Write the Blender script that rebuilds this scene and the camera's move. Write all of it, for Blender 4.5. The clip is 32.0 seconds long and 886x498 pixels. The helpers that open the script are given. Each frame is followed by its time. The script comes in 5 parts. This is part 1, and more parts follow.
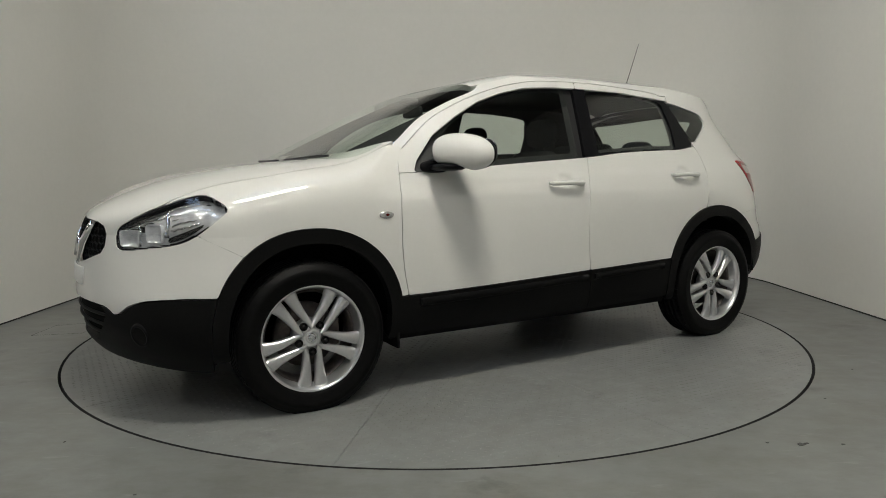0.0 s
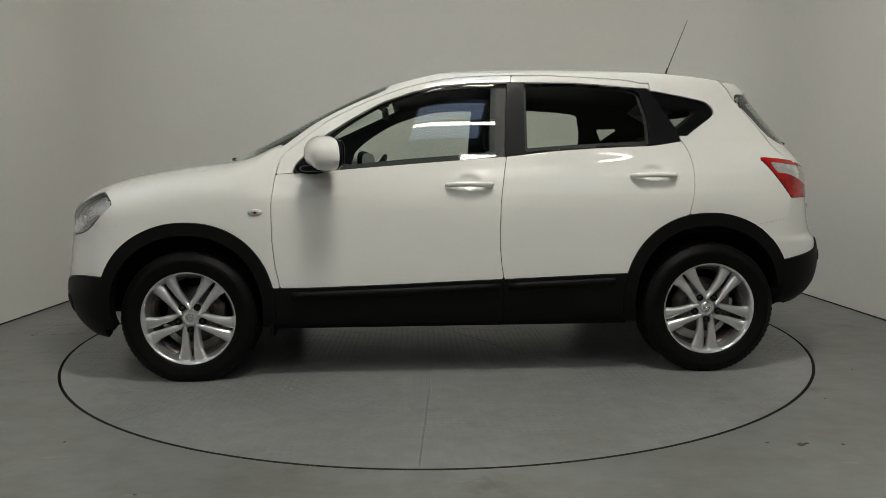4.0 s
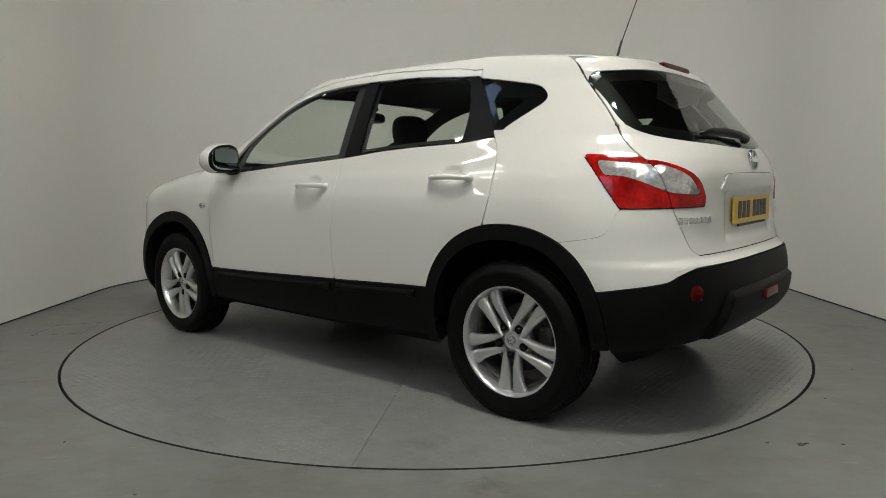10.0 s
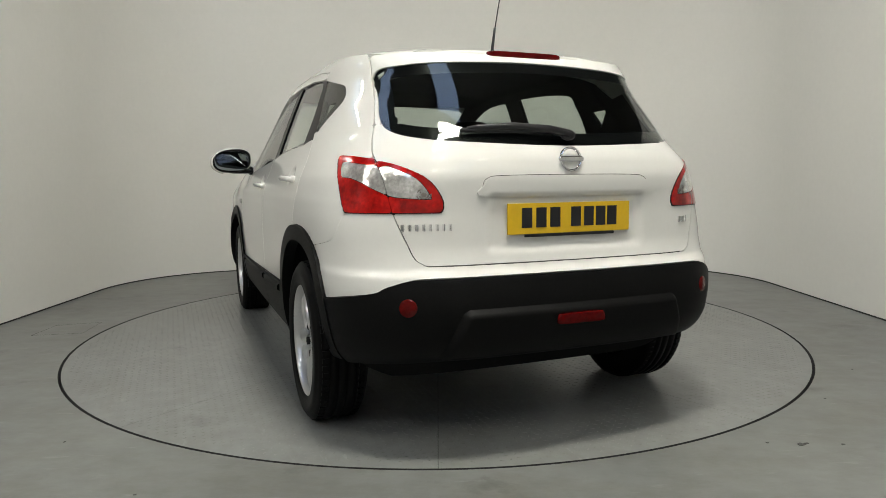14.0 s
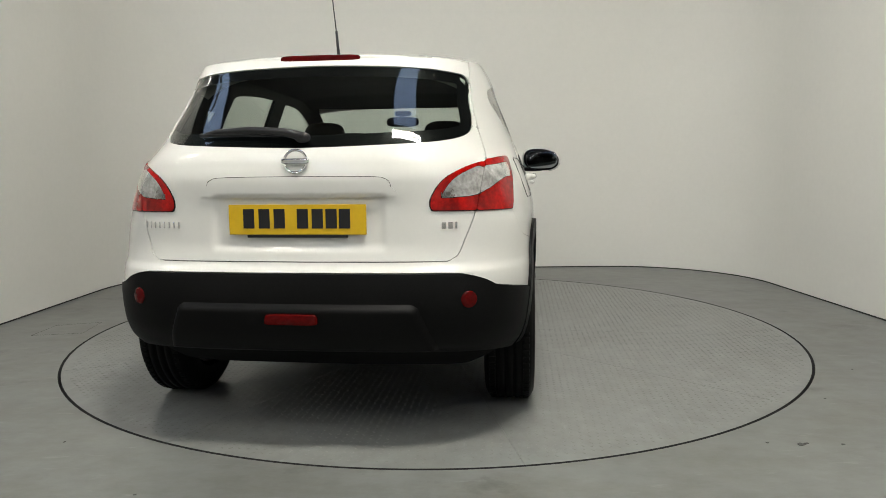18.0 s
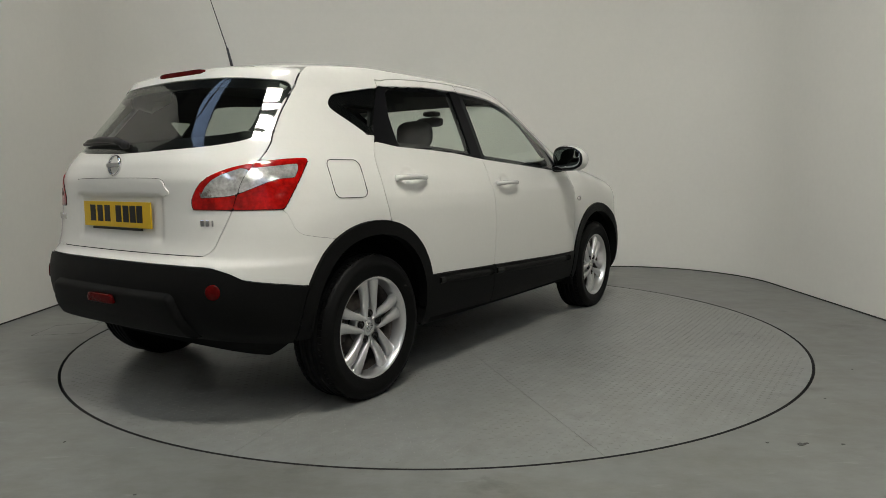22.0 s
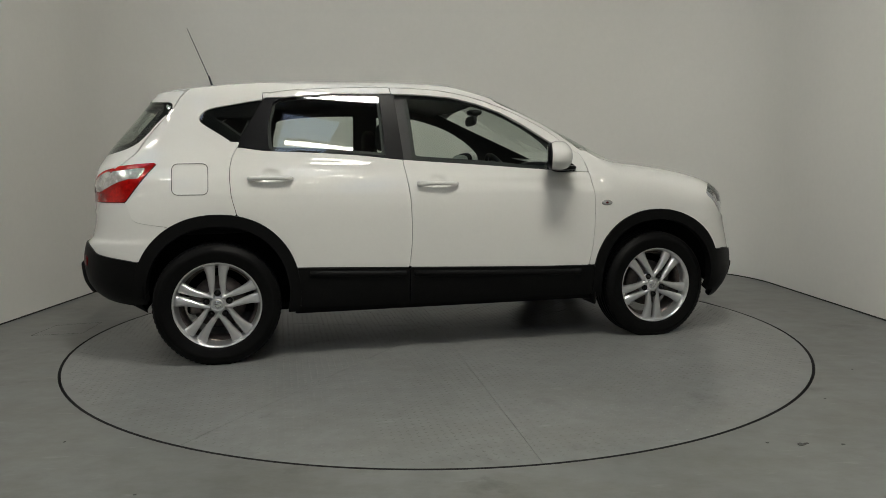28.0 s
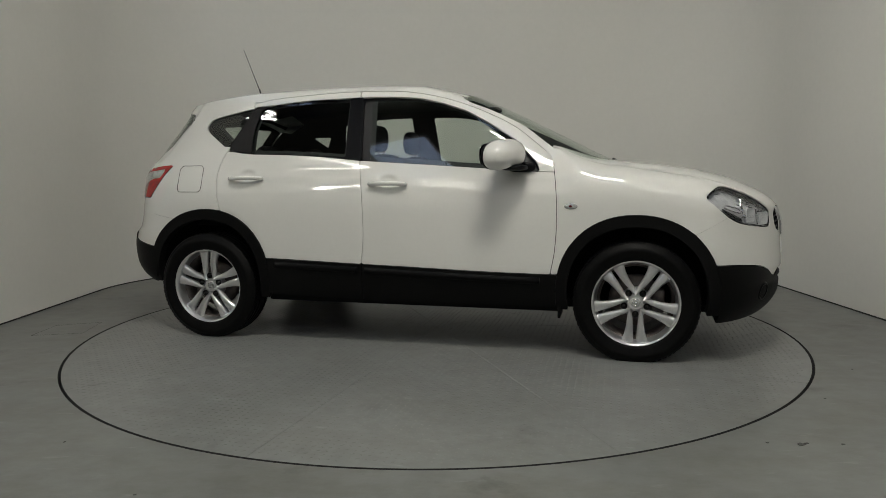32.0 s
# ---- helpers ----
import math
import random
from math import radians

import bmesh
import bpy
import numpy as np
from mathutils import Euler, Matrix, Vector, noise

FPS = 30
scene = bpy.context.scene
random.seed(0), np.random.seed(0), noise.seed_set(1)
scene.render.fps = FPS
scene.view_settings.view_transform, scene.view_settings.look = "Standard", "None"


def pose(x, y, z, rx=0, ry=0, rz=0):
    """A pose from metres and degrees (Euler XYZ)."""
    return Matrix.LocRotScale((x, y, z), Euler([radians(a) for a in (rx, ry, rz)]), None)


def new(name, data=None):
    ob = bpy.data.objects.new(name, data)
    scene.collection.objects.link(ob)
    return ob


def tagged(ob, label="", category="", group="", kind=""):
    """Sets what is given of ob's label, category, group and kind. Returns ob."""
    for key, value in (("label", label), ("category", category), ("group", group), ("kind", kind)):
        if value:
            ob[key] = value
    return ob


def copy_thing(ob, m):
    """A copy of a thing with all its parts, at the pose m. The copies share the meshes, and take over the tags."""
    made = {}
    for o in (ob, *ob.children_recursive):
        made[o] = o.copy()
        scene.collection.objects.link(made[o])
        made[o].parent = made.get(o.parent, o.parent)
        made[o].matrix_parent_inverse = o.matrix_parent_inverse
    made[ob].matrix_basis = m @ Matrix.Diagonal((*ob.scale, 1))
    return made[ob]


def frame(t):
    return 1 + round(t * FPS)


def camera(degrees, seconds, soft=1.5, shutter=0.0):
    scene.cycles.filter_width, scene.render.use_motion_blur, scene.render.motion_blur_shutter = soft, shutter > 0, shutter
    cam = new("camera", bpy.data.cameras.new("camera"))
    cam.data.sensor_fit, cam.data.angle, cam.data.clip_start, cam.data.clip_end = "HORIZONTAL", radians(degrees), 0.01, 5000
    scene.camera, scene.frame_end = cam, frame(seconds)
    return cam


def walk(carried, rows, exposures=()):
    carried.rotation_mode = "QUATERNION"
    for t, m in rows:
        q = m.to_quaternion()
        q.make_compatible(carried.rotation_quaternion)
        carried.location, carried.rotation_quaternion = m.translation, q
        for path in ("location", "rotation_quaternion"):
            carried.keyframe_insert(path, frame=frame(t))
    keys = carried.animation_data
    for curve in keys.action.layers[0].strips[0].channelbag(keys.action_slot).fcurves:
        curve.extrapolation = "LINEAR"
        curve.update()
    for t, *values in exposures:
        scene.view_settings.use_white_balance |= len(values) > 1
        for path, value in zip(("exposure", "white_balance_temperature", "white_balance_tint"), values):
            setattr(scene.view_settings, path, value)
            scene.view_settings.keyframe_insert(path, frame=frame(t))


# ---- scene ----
# The camera stands still on a tripod.
cam = camera(66.4, 32.0, soft=0.8)
EYE = pose(0, -4.5057, 1.024, 90 - 6.28, 0, -0.505) @ pose(0, 0, 0, 0, 0, -0.499)
EXPOSURE = ((0, -1.0), (2, -1.14), (3, -1.2), (6, -1.15), (9, -1.13), (13, -0.68), (17, -0.48), (20, -0.70), (23, -1.05), (25, -1.14), (28, -1.16), (32, -1.30))
walk(cam, [(0.0, EYE), (32.0, EYE)], EXPOSURE)

# ---- light ----
world = bpy.data.worlds.new("world")
scene.world = world
world.use_nodes = True
sky = world.node_tree.nodes.new("ShaderNodeTexSky")
sky.sky_type, sky.sun_disc, sky.sun_elevation, sky.sun_rotation = "NISHITA", False, radians(40), radians(200)
world.node_tree.links.new(sky.outputs[0], world.node_tree.nodes["Background"].inputs[0])
world.node_tree.nodes["Background"].inputs[1].default_value = 0.10


def area_lamp(name, x, y, z, sx, sy, watts, colour):
    data = bpy.data.lights.new(name, "AREA")
    data.shape, data.size, data.size_y, data.energy, data.color = "RECTANGLE", sx, sy, watts, colour
    ob = new(name, data)
    ob.location = (x, y, z)
    return ob


CEIL = 6.2
# The last two, behind the camera, are unseen fill added to lift the walls.
SKYLIGHTS = [(0.42, -1.75, 1.25, 1.9), (0.40, -5.5, 1.25, 1.4), (-4.75, -1.1, 1.25, 3.2), (-3.9, -5.4, 1.4, 1.4), (-7.8, 3.3, 1.4, 1.8), (-3.1, -9.2, 1.3, 3.0), (3.1, -9.2, 1.3, 3.0)]
for sx_, sy_, sw_, sl_ in SKYLIGHTS:
    area_lamp("skylight_lamp", sx_, sy_, CEIL - 0.02, sw_ - 0.1, sl_ - 0.1, 9 * sw_ * sl_, (0.50, 0.68, 1.0))
LAMP_Z = 5.2
BOOTH = [(0.42, -2.80, 0), (0.42, -3.12, 0)]  # x, y and turn of the bright lamps before the booth
TUBES = [(0.47, -4.75, 0), (1.25, -5.7, 0), (0.9, -7.35, 0), (-3.4, -6.4, 0), (3.4, -6.0, 0), (-6.5, -7.2, 0)]
TUBES += [(-4.7, -4.5, -45), (-5.25, -2.25, -30), (-7.0, -3.0, 90), (-10.3, -4.6, 90), (-5.9, 1.8, 90)]


# ---- materials ----
def material(name, colour, rough=0.5, metal=0.0, coat=0.0, grain=0.0, scale=30.0, bump=0.0, bump_scale=200.0, large=0.0, large_scale=2.0, spec=0.5):
    """A principled surface whose colour varies at two scales, with fine relief."""
    m = bpy.data.materials.new(name)
    m.use_nodes = True
    nt = m.node_tree
    b = nt.nodes["Principled BSDF"]
    b.inputs["Roughness"].default_value, b.inputs["Metallic"].default_value = rough, metal
    b.inputs["Coat Weight"].default_value, b.inputs["Coat Roughness"].default_value = coat, 0.015
    b.inputs["Specular IOR Level"].default_value = spec
    b.inputs["Base Color"].default_value = (*colour, 1)
    co = nt.nodes.new("ShaderNodeTexCoord")

    def noise_node(s, detail):
        n = nt.nodes.new("ShaderNodeTexNoise")
        n.inputs["Scale"].default_value, n.inputs["Detail"].default_value = s, detail
        nt.links.new(co.outputs["Object"], n.inputs["Vector"])
        return n.outputs["Fac"]

    last = None
    for amount, s in ((large, large_scale), (grain, scale)):
        if amount:
            mr = nt.nodes.new("ShaderNodeMapRange")
            nt.links.new(noise_node(s, 6), mr.inputs[0])
            mr.inputs[1].default_value, mr.inputs[2].default_value = 0.3, 0.7
            mr.inputs[3].default_value, mr.inputs[4].default_value = 1 - amount, 1 + amount
            mul = nt.nodes.new("ShaderNodeVectorMath")
            mul.operation = "SCALE"
            if last:
                nt.links.new(last, mul.inputs[0])
            else:
                mul.inputs[0].default_value = colour
            nt.links.new(mr.outputs[0], mul.inputs["Scale"])
            last = mul.outputs[0]
    if last:
        nt.links.new(last, b.inputs["Base Color"])
    if bump:
        bn = nt.nodes.new("ShaderNodeBump")
        bn.inputs["Strength"].default_value, bn.inputs["Distance"].default_value = bump, 0.002
        nt.links.new(noise_node(bump_scale, 3), bn.inputs["Height"])
        nt.links.new(bn.outputs[0], b.inputs["Normal"])
    return m


def glass(name, tint, gloss=1.0):
    """Thin window glass: tinted see-through with a clear reflection that grows at grazing view."""
    m = bpy.data.materials.new(name)
    m.use_nodes = True
    nt = m.node_tree
    nt.nodes.remove(nt.nodes["Principled BSDF"])
    tr, gl = nt.nodes.new("ShaderNodeBsdfTransparent"), nt.nodes.new("ShaderNodeBsdfGlossy")
    lw, mix = nt.nodes.new("ShaderNodeLayerWeight"), nt.nodes.new("ShaderNodeMixShader")
    po, ma = nt.nodes.new("ShaderNodeMath"), nt.nodes.new("ShaderNodeMath")
    po.operation, ma.operation = "POWER", "MULTIPLY_ADD"
    po.inputs[1].default_value, ma.inputs[1].default_value, ma.inputs[2].default_value = 5.0, 0.90, 0.065
    lw.inputs[0].default_value = 0.5
    tr.inputs[0].default_value, gl.inputs["Roughness"].default_value = (*tint, 1), 0.01
    gl.inputs[0].default_value = (gloss, gloss, gloss, 1)
    nt.links.new(lw.outputs["Facing"], po.inputs[0])
    nt.links.new(po.outputs[0], ma.inputs[0])
    nt.links.new(ma.outputs[0], mix.inputs[0])
    nt.links.new(tr.outputs[0], mix.inputs[1])
    nt.links.new(gl.outputs[0], mix.inputs[2])
    nt.links.new(mix.outputs[0], nt.nodes["Material Output"].inputs[0])
    return m


def glow(name, colour, strength):
    m = bpy.data.materials.new(name)
    m.use_nodes = True
    b = m.node_tree.nodes["Principled BSDF"]
    b.inputs["Base Color"].default_value = (*colour, 1)
    b.inputs["Emission Color"].default_value, b.inputs["Emission Strength"].default_value = (*colour, 1), strength
    return m


WHITE = material("white_car_paint", (0.76, 0.755, 0.72), 0.45, coat=1.0, spec=0.1, large=0.012, large_scale=1.5, grain=0.008, scale=60)
BLACK = material("black_grained_plastic", (0.0045, 0.0045, 0.0045), 0.5, spec=0.11, grain=0.15, scale=90, large=0.15, large_scale=4, bump=0.15, bump_scale=700)
GLOSSBLACK = material("satin_black_film", (0.007, 0.007, 0.008), 0.3, spec=0.09, grain=0.1, scale=40)
LINER = material("black_felt_liner", (0.008, 0.008, 0.008), 0.95, spec=0.1, grain=0.2, scale=80)
RUBBER = material("tyre_rubber", (0.004, 0.004, 0.004), 0.5, spec=0.10, grain=0.2, scale=60, bump=0.2, bump_scale=300)
ALLOY = material("silver_alloy", (0.68, 0.68, 0.685), 0.30, metal=0.85, coat=0.3, grain=0.03, scale=120)
STEEL = material("dull_brake_steel", (0.16, 0.14, 0.13), 0.5, metal=0.8, grain=0.25, scale=40)
LUG = material("dark_nut_steel", (0.012, 0.011, 0.011), 0.45, spec=0.3, grain=0.2)
CHROME = material("chrome", (0.85, 0.85, 0.86), 0.06, metal=1.0)
RED = material("red_lamp_lens", (0.37, 0.004, 0.003), 0.12, spec=0.3, coat=0.4, grain=0.3, scale=60, large=0.45, large_scale=14, bump=0.5, bump_scale=50)
DARKRED = material("dark_red_lens", (0.075, 0.0015, 0.0015), 0.18, spec=0.12, coat=0.12, grain=0.2, scale=60, bump=0.3, bump_scale=120)
LENS = material("clear_lamp_lens", (0.68, 0.665, 0.65), 0.12, metal=0.6, coat=0.9, grain=0.2, scale=90, large=0.3, large_scale=26, bump=0.9, bump_scale=38)
REFLECTOR = material("lamp_reflector", (0.82, 0.83, 0.85), 0.14, metal=0.35, coat=0.8, grain=0.15, scale=30, bump=0.9, bump_scale=26)
YELLOW = material("yellow_plate", (0.72, 0.46, 0.012), 0.35, coat=0.3, grain=0.03, scale=50)
INK = material("black_ink", (0.012, 0.012, 0.014), 0.4)
CLOTH = material("dark_seat_cloth", (0.016, 0.016, 0.017), 0.9, grain=0.3, scale=150, bump=0.4, bump_scale=400)
TRIM = material("dark_cabin_plastic", (0.018, 0.018, 0.019), 0.6, grain=0.15, scale=100, bump=0.2, bump_scale=500)
GLASS = glass("green_tinted_glass", (0.86, 0.91, 0.87))
SCREEN = glass("windscreen_glass", (0.86, 0.91, 0.87))
REARGLASS = glass("rear_tinted_glass", (0.68, 0.73, 0.69))
CLEAR = glass("clear_cover", (0.93, 0.94, 0.95))
MIRROR = material("mirror_glass", (0.32, 0.34, 0.36), 0.02, metal=1.0)
WALL = material("white_wall_paint", (0.84, 0.83, 0.785), 0.75, large=0.02, large_scale=0.7, grain=0.01, scale=25, bump=0.08, bump_scale=60)
def worn(m, stain=0.35, scuff=0.25, scale=2.3, earth=0.0):
    """Adds dark stains with ragged edges and pale scuffs to a surface."""
    nt = m.node_tree
    b = nt.nodes["Principled BSDF"]
    last = b.inputs["Base Color"].links[0].from_socket
    co = nt.nodes.new("ShaderNodeTexCoord")
    for s, lo, hi, k, stretch in ((scale, 0.60, 0.72, 1 - stain, 1.0), (scale * 9, 0.66, 0.74, 1 - 0.6 * stain, 1.0), (scale * 2.1, 0.61, 0.70, 1 + scuff, 4.0)):
        mp, n, mr, mul = nt.nodes.new("ShaderNodeMapping"), nt.nodes.new("ShaderNodeTexNoise"), nt.nodes.new("ShaderNodeMapRange"), nt.nodes.new("ShaderNodeVectorMath")
        mp.inputs["Scale"].default_value, mp.inputs["Location"].default_value = (1, stretch, 1), (s, 2 * s, 0)
        n.inputs["Scale"].default_value, n.inputs["Detail"].default_value, n.inputs["Roughness"].default_value = s, 10, 0.65
        mr.inputs[1].default_value, mr.inputs[2].default_value, mr.inputs[3].default_value, mr.inputs[4].default_value = lo, hi, 1.0, k
        mul.operation = "SCALE"
        nt.links.new(co.outputs["Object"], mp.inputs[0])
        nt.links.new(mp.outputs[0], n.inputs["Vector"])
        nt.links.new(n.outputs["Fac"], mr.inputs[0])
        nt.links.new(last, mul.inputs[0])
        nt.links.new(mr.outputs[0], mul.inputs["Scale"])
        last = mul.outputs[0]
    if earth:  # trodden-in brown dirt in long smears
        mp, n, mr, mix = nt.nodes.new("ShaderNodeMapping"), nt.nodes.new("ShaderNodeTexNoise"), nt.nodes.new("ShaderNodeMapRange"), nt.nodes.new("ShaderNodeMix")
        mp.inputs["Scale"].default_value, mp.inputs["Rotation"].default_value = (0.8, 1.8, 1), (0, 0, 0.35)
        n.inputs["Scale"].default_value, n.inputs["Detail"].default_value, n.inputs["Roughness"].default_value = 2.6, 12, 0.78
        mr.inputs[1].default_value, mr.inputs[2].default_value, mr.inputs[3].default_value, mr.inputs[4].default_value = 0.44, 0.66, 0.0, earth
        mix.data_type, mix.blend_type = "RGBA", "MULTIPLY"
        mix.inputs[7].default_value = (0.68, 0.63, 0.53, 1)
        nt.links.new(co.outputs["Object"], mp.inputs[0])
        nt.links.new(mp.outputs[0], n.inputs["Vector"])
        nt.links.new(n.outputs["Fac"], mr.inputs[0])
        nt.links.new(mr.outputs[0], mix.inputs[0])
        nt.links.new(last, mix.inputs[6])
        last = mix.outputs[2]
    nt.links.new(last, b.inputs["Base Color"])


WALLLINE = material("dark_joint", (0.03, 0.03, 0.028), 0.8, grain=0.3)
FLOOR = material("grey_floor_paint", (0.183, 0.189, 0.182), 0.36, large=0.13, large_scale=0.9, grain=0.10, scale=9, bump=0.12, bump_scale=25)
DECK = material("grey_deck_paint", (0.210, 0.218, 0.212), 0.30, large=0.10, large_scale=1.1, grain=0.10, scale=12, bump=0.12, bump_scale=40)
STUD = material("worn_stud_steel", (0.245, 0.249, 0.242), 0.46, large=0.28, large_scale=1.2, grain=0.12, scale=20)
worn(FLOOR, 0.42, 0.3, earth=0.55)
worn(DECK, earth=0.35)
worn(STUD, earth=0.35)
GROOVE = material("dark_groove", (0.012, 0.012, 0.012), 0.9, grain=0.2)
CEILING = material("grey_roof_sheet", (0.13, 0.125, 0.115), 0.7, large=0.1, grain=0.08, scale=12)
# Pale on purpose: the unseen hall walls bounce fill light into the booth.
HALLWALL = material("bounce_hall_wall", (0.68, 0.672, 0.635), 0.8, large=0.1, grain=0.05)
BEAM = material("dark_roof_steel", (0.05, 0.05, 0.055), 0.6, grain=0.1)
LAMPBODY = material("white_lamp_metal", (0.7, 0.7, 0.68), 0.5, grain=0.03)


# ---- mesh helpers ----
CX, CY = 0.0439, -0.2734  # the turntable's centre in the car's own plan


def mesh_object(name, verts, faces, mat, parent=None, label="", smooth=True):
    me = bpy.data.meshes.new(name)
    me.from_pydata([tuple(map(float, v)) for v in verts], [], [tuple(map(int, f)) for f in faces])
    me.validate()
    me.materials.append(mat)
    if smooth:
        me.polygons.foreach_set("use_smooth", [True] * len(me.polygons))
    ob = new(name, me)
    if parent is not None:
        ob.parent = parent
        if parent.name == "car":
            ob.location = (-CX, -CY, 0)
    if label:
        ob["label"] = label
    return ob


def part(name, bm, mat, parent=None, label="", smooth=False):
    bmesh.ops.recalc_face_normals(bm, faces=bm.faces)
    verts = [v.co.copy() for v in bm.verts]
    bm.verts.index_update()
    faces = [[v.index for v in f.verts] for f in bm.faces]
    bm.free()
    return mesh_object(name, verts, faces, mat, parent, label, smooth)


def box(x0, x1, y0, y1, z0, z1, bevel=0.0, bm=None):
    """A block, its edges rounded by bevel; added to bm if given."""
    bm = bm or bmesh.new()
    made = bmesh.ops.create_cube(bm, size=1)["verts"]
    bmesh.ops.scale(bm, vec=(x1 - x0, y1 - y0, z1 - z0), verts=made)
    bmesh.ops.translate(bm, vec=((x0 + x1) / 2, (y0 + y1) / 2, (z0 + z1) / 2), verts=made)
    if bevel:
        edges = list({e for v in made for e in v.link_edges})
        bmesh.ops.bevel(bm, geom=edges, offset=bevel, segments=3, profile=0.5, affect="EDGES")
    return bm


def lathe(profile, n=64, axis="y"):
    """Verts and faces of a profile of (radius, along) turned round the axis."""
    verts, faces, k = [], [], len(profile)
    for i in range(n):
        a = 2 * math.pi * i / n
        for r, h in profile:
            p = (r * math.cos(a), h, r * math.sin(a))
            verts.append(p if axis == "y" else (p[0], p[2], h) if axis == "z" else (h, p[0], p[2]))
    for i in range(n):
        for j in range(k - 1):
            a, b = i * k + j, ((i + 1) % n) * k + j
            faces.append((a, a + 1, b + 1, b))
    return verts, faces


def tube(points, radius, n=10):
    """Verts and faces of a round rod along points; radius may be a list."""
    pts = [Vector(p) for p in points]
    verts, faces = [], []
    for i, p in enumerate(pts):
        way = (pts[min(i + 1, len(pts) - 1)] - pts[max(i - 1, 0)]).normalized()
        side = way.cross(Vector((0.31, 0.22, 0.93))).normalized()
        up = side.cross(way)
        r = radius[i] if isinstance(radius, (list, tuple)) else radius
        for j in range(n):
            a = 2 * math.pi * j / n
            verts.append(p + side * (r * math.cos(a)) + up * (r * math.sin(a)))
    for i in range(len(pts) - 1):
        for j in range(n):
            a, b = i * n + j, i * n + (j + 1) % n
            faces.append((a, b, b + n, a + n))
    faces.append(tuple(range(n))[::-1])
    faces.append(tuple(range((len(pts) - 1) * n, len(pts) * n)))
    return verts, faces


def joined(*pieces):
    verts, faces = [], []
    for v, f in pieces:
        faces += [tuple(i + len(verts) for i in q) for q in f]
        verts += list(v)
    return verts, faces


def moved(piece, m):
    return [m @ Vector(p) for p in piece[0]], piece[1]


# ---- panels cut out of smooth surfaces ----
def polygon_distance(px, pz, poly):
    """Signed distance to a closed outline, negative inside."""
    poly = np.asarray(poly, float)
    a, b = poly, np.roll(poly, -1, 0)
    q = np.stack([px, pz], -1)[..., None, :]
    e = b - a
    t = np.clip(((q - a) * e).sum(-1) / (e * e).sum(-1), 0, 1)
    d = np.sqrt((((q - a) - t[..., None] * e) ** 2).sum(-1)).min(-1)
    cond = (a[:, 1] > q[..., 1]) != (b[:, 1] > q[..., 1])
    dz = np.where(b[:, 1] == a[:, 1], 1e-9, b[:, 1] - a[:, 1])
    cross = q[..., 0] < (b[:, 0] - a[:, 0]) * (q[..., 1] - a[:, 1]) / dz + a[:, 0]
    inside = (np.count_nonzero(cond & cross, axis=-1) % 2) == 1
    return np.where(inside, -d, d)


def smooth_outline(points, steps=6, closed=True):
    """A rounded outline through the points."""
    p = np.asarray(points, float)
    n, out = len(p), []
    for i in range(n if closed else n - 1):
        p0, p1 = p[(i - 1) % n if closed else max(i - 1, 0)], p[i]
        p2, p3 = p[(i + 1) % n], p[(i + 2) % n if closed else min(i + 2, n - 1)]
        for t in np.linspace(0, 1, steps, endpoint=False):
            out.append(0.5 * (2 * p1 + (p2 - p0) * t + (2 * p0 - 5 * p1 + 4 * p2 - p3) * t * t + (3 * p1 - p0 - 3 * p2 + p3) * t ** 3))
    if not closed:
        out.append(p[-1])
    return np.array(out)


def grid_normals(P):
    du, dv = np.gradient(P, axis=0), np.gradient(P, axis=1)
    n = np.cross(du, dv)
    n /= np.linalg.norm(n, axis=-1, keepdims=True) + 1e-12
    x = P[..., 0]
    out = n[..., 0] * (x - np.clip(x, -1.3, 1.0)) + n[..., 1] * P[..., 1] + 0.15 * n[..., 2]
    return np.where((out < 0)[..., None], -n, n)


def cut(P, D):
    """The part of a grid of points where D is below zero, cut cleanly along D = 0."""
    nv = P.shape[1]
    ids, verts, faces = {}, [], []
    inside = D < 0

    def corner(i, j):
        k = (i, j)
        if k not in ids:
            ids[k] = len(verts)
            verts.append(P[i, j])
        return ids[k]

    def crossing(a, b):
        k = (a, b) if a < b else (b, a)
        if k not in ids:
            da, db = D[k[0]], D[k[1]]
            t = min(max(da / (da - db), 0.001), 0.999)
            ids[k] = len(verts)
            verts.append(P[k[0]] * (1 - t) + P[k[1]] * t)
        return ids[k]

    some = inside[:-1, :-1] | inside[1:, :-1] | inside[1:, 1:] | inside[:-1, 1:]
    for i, j in np.argwhere(some):
        ring = [(i, j), (i + 1, j), (i + 1, j + 1), (i, j + 1)]
        face = []
        for k in range(4):
            a, b = ring[k], ring[(k + 1) % 4]
            if inside[a]:
                face.append(corner(*a))
            if inside[a] != inside[b]:
                face.append(crossing(a, b))
        if len(face) > 2:
            faces.append(face)
    return verts, faces


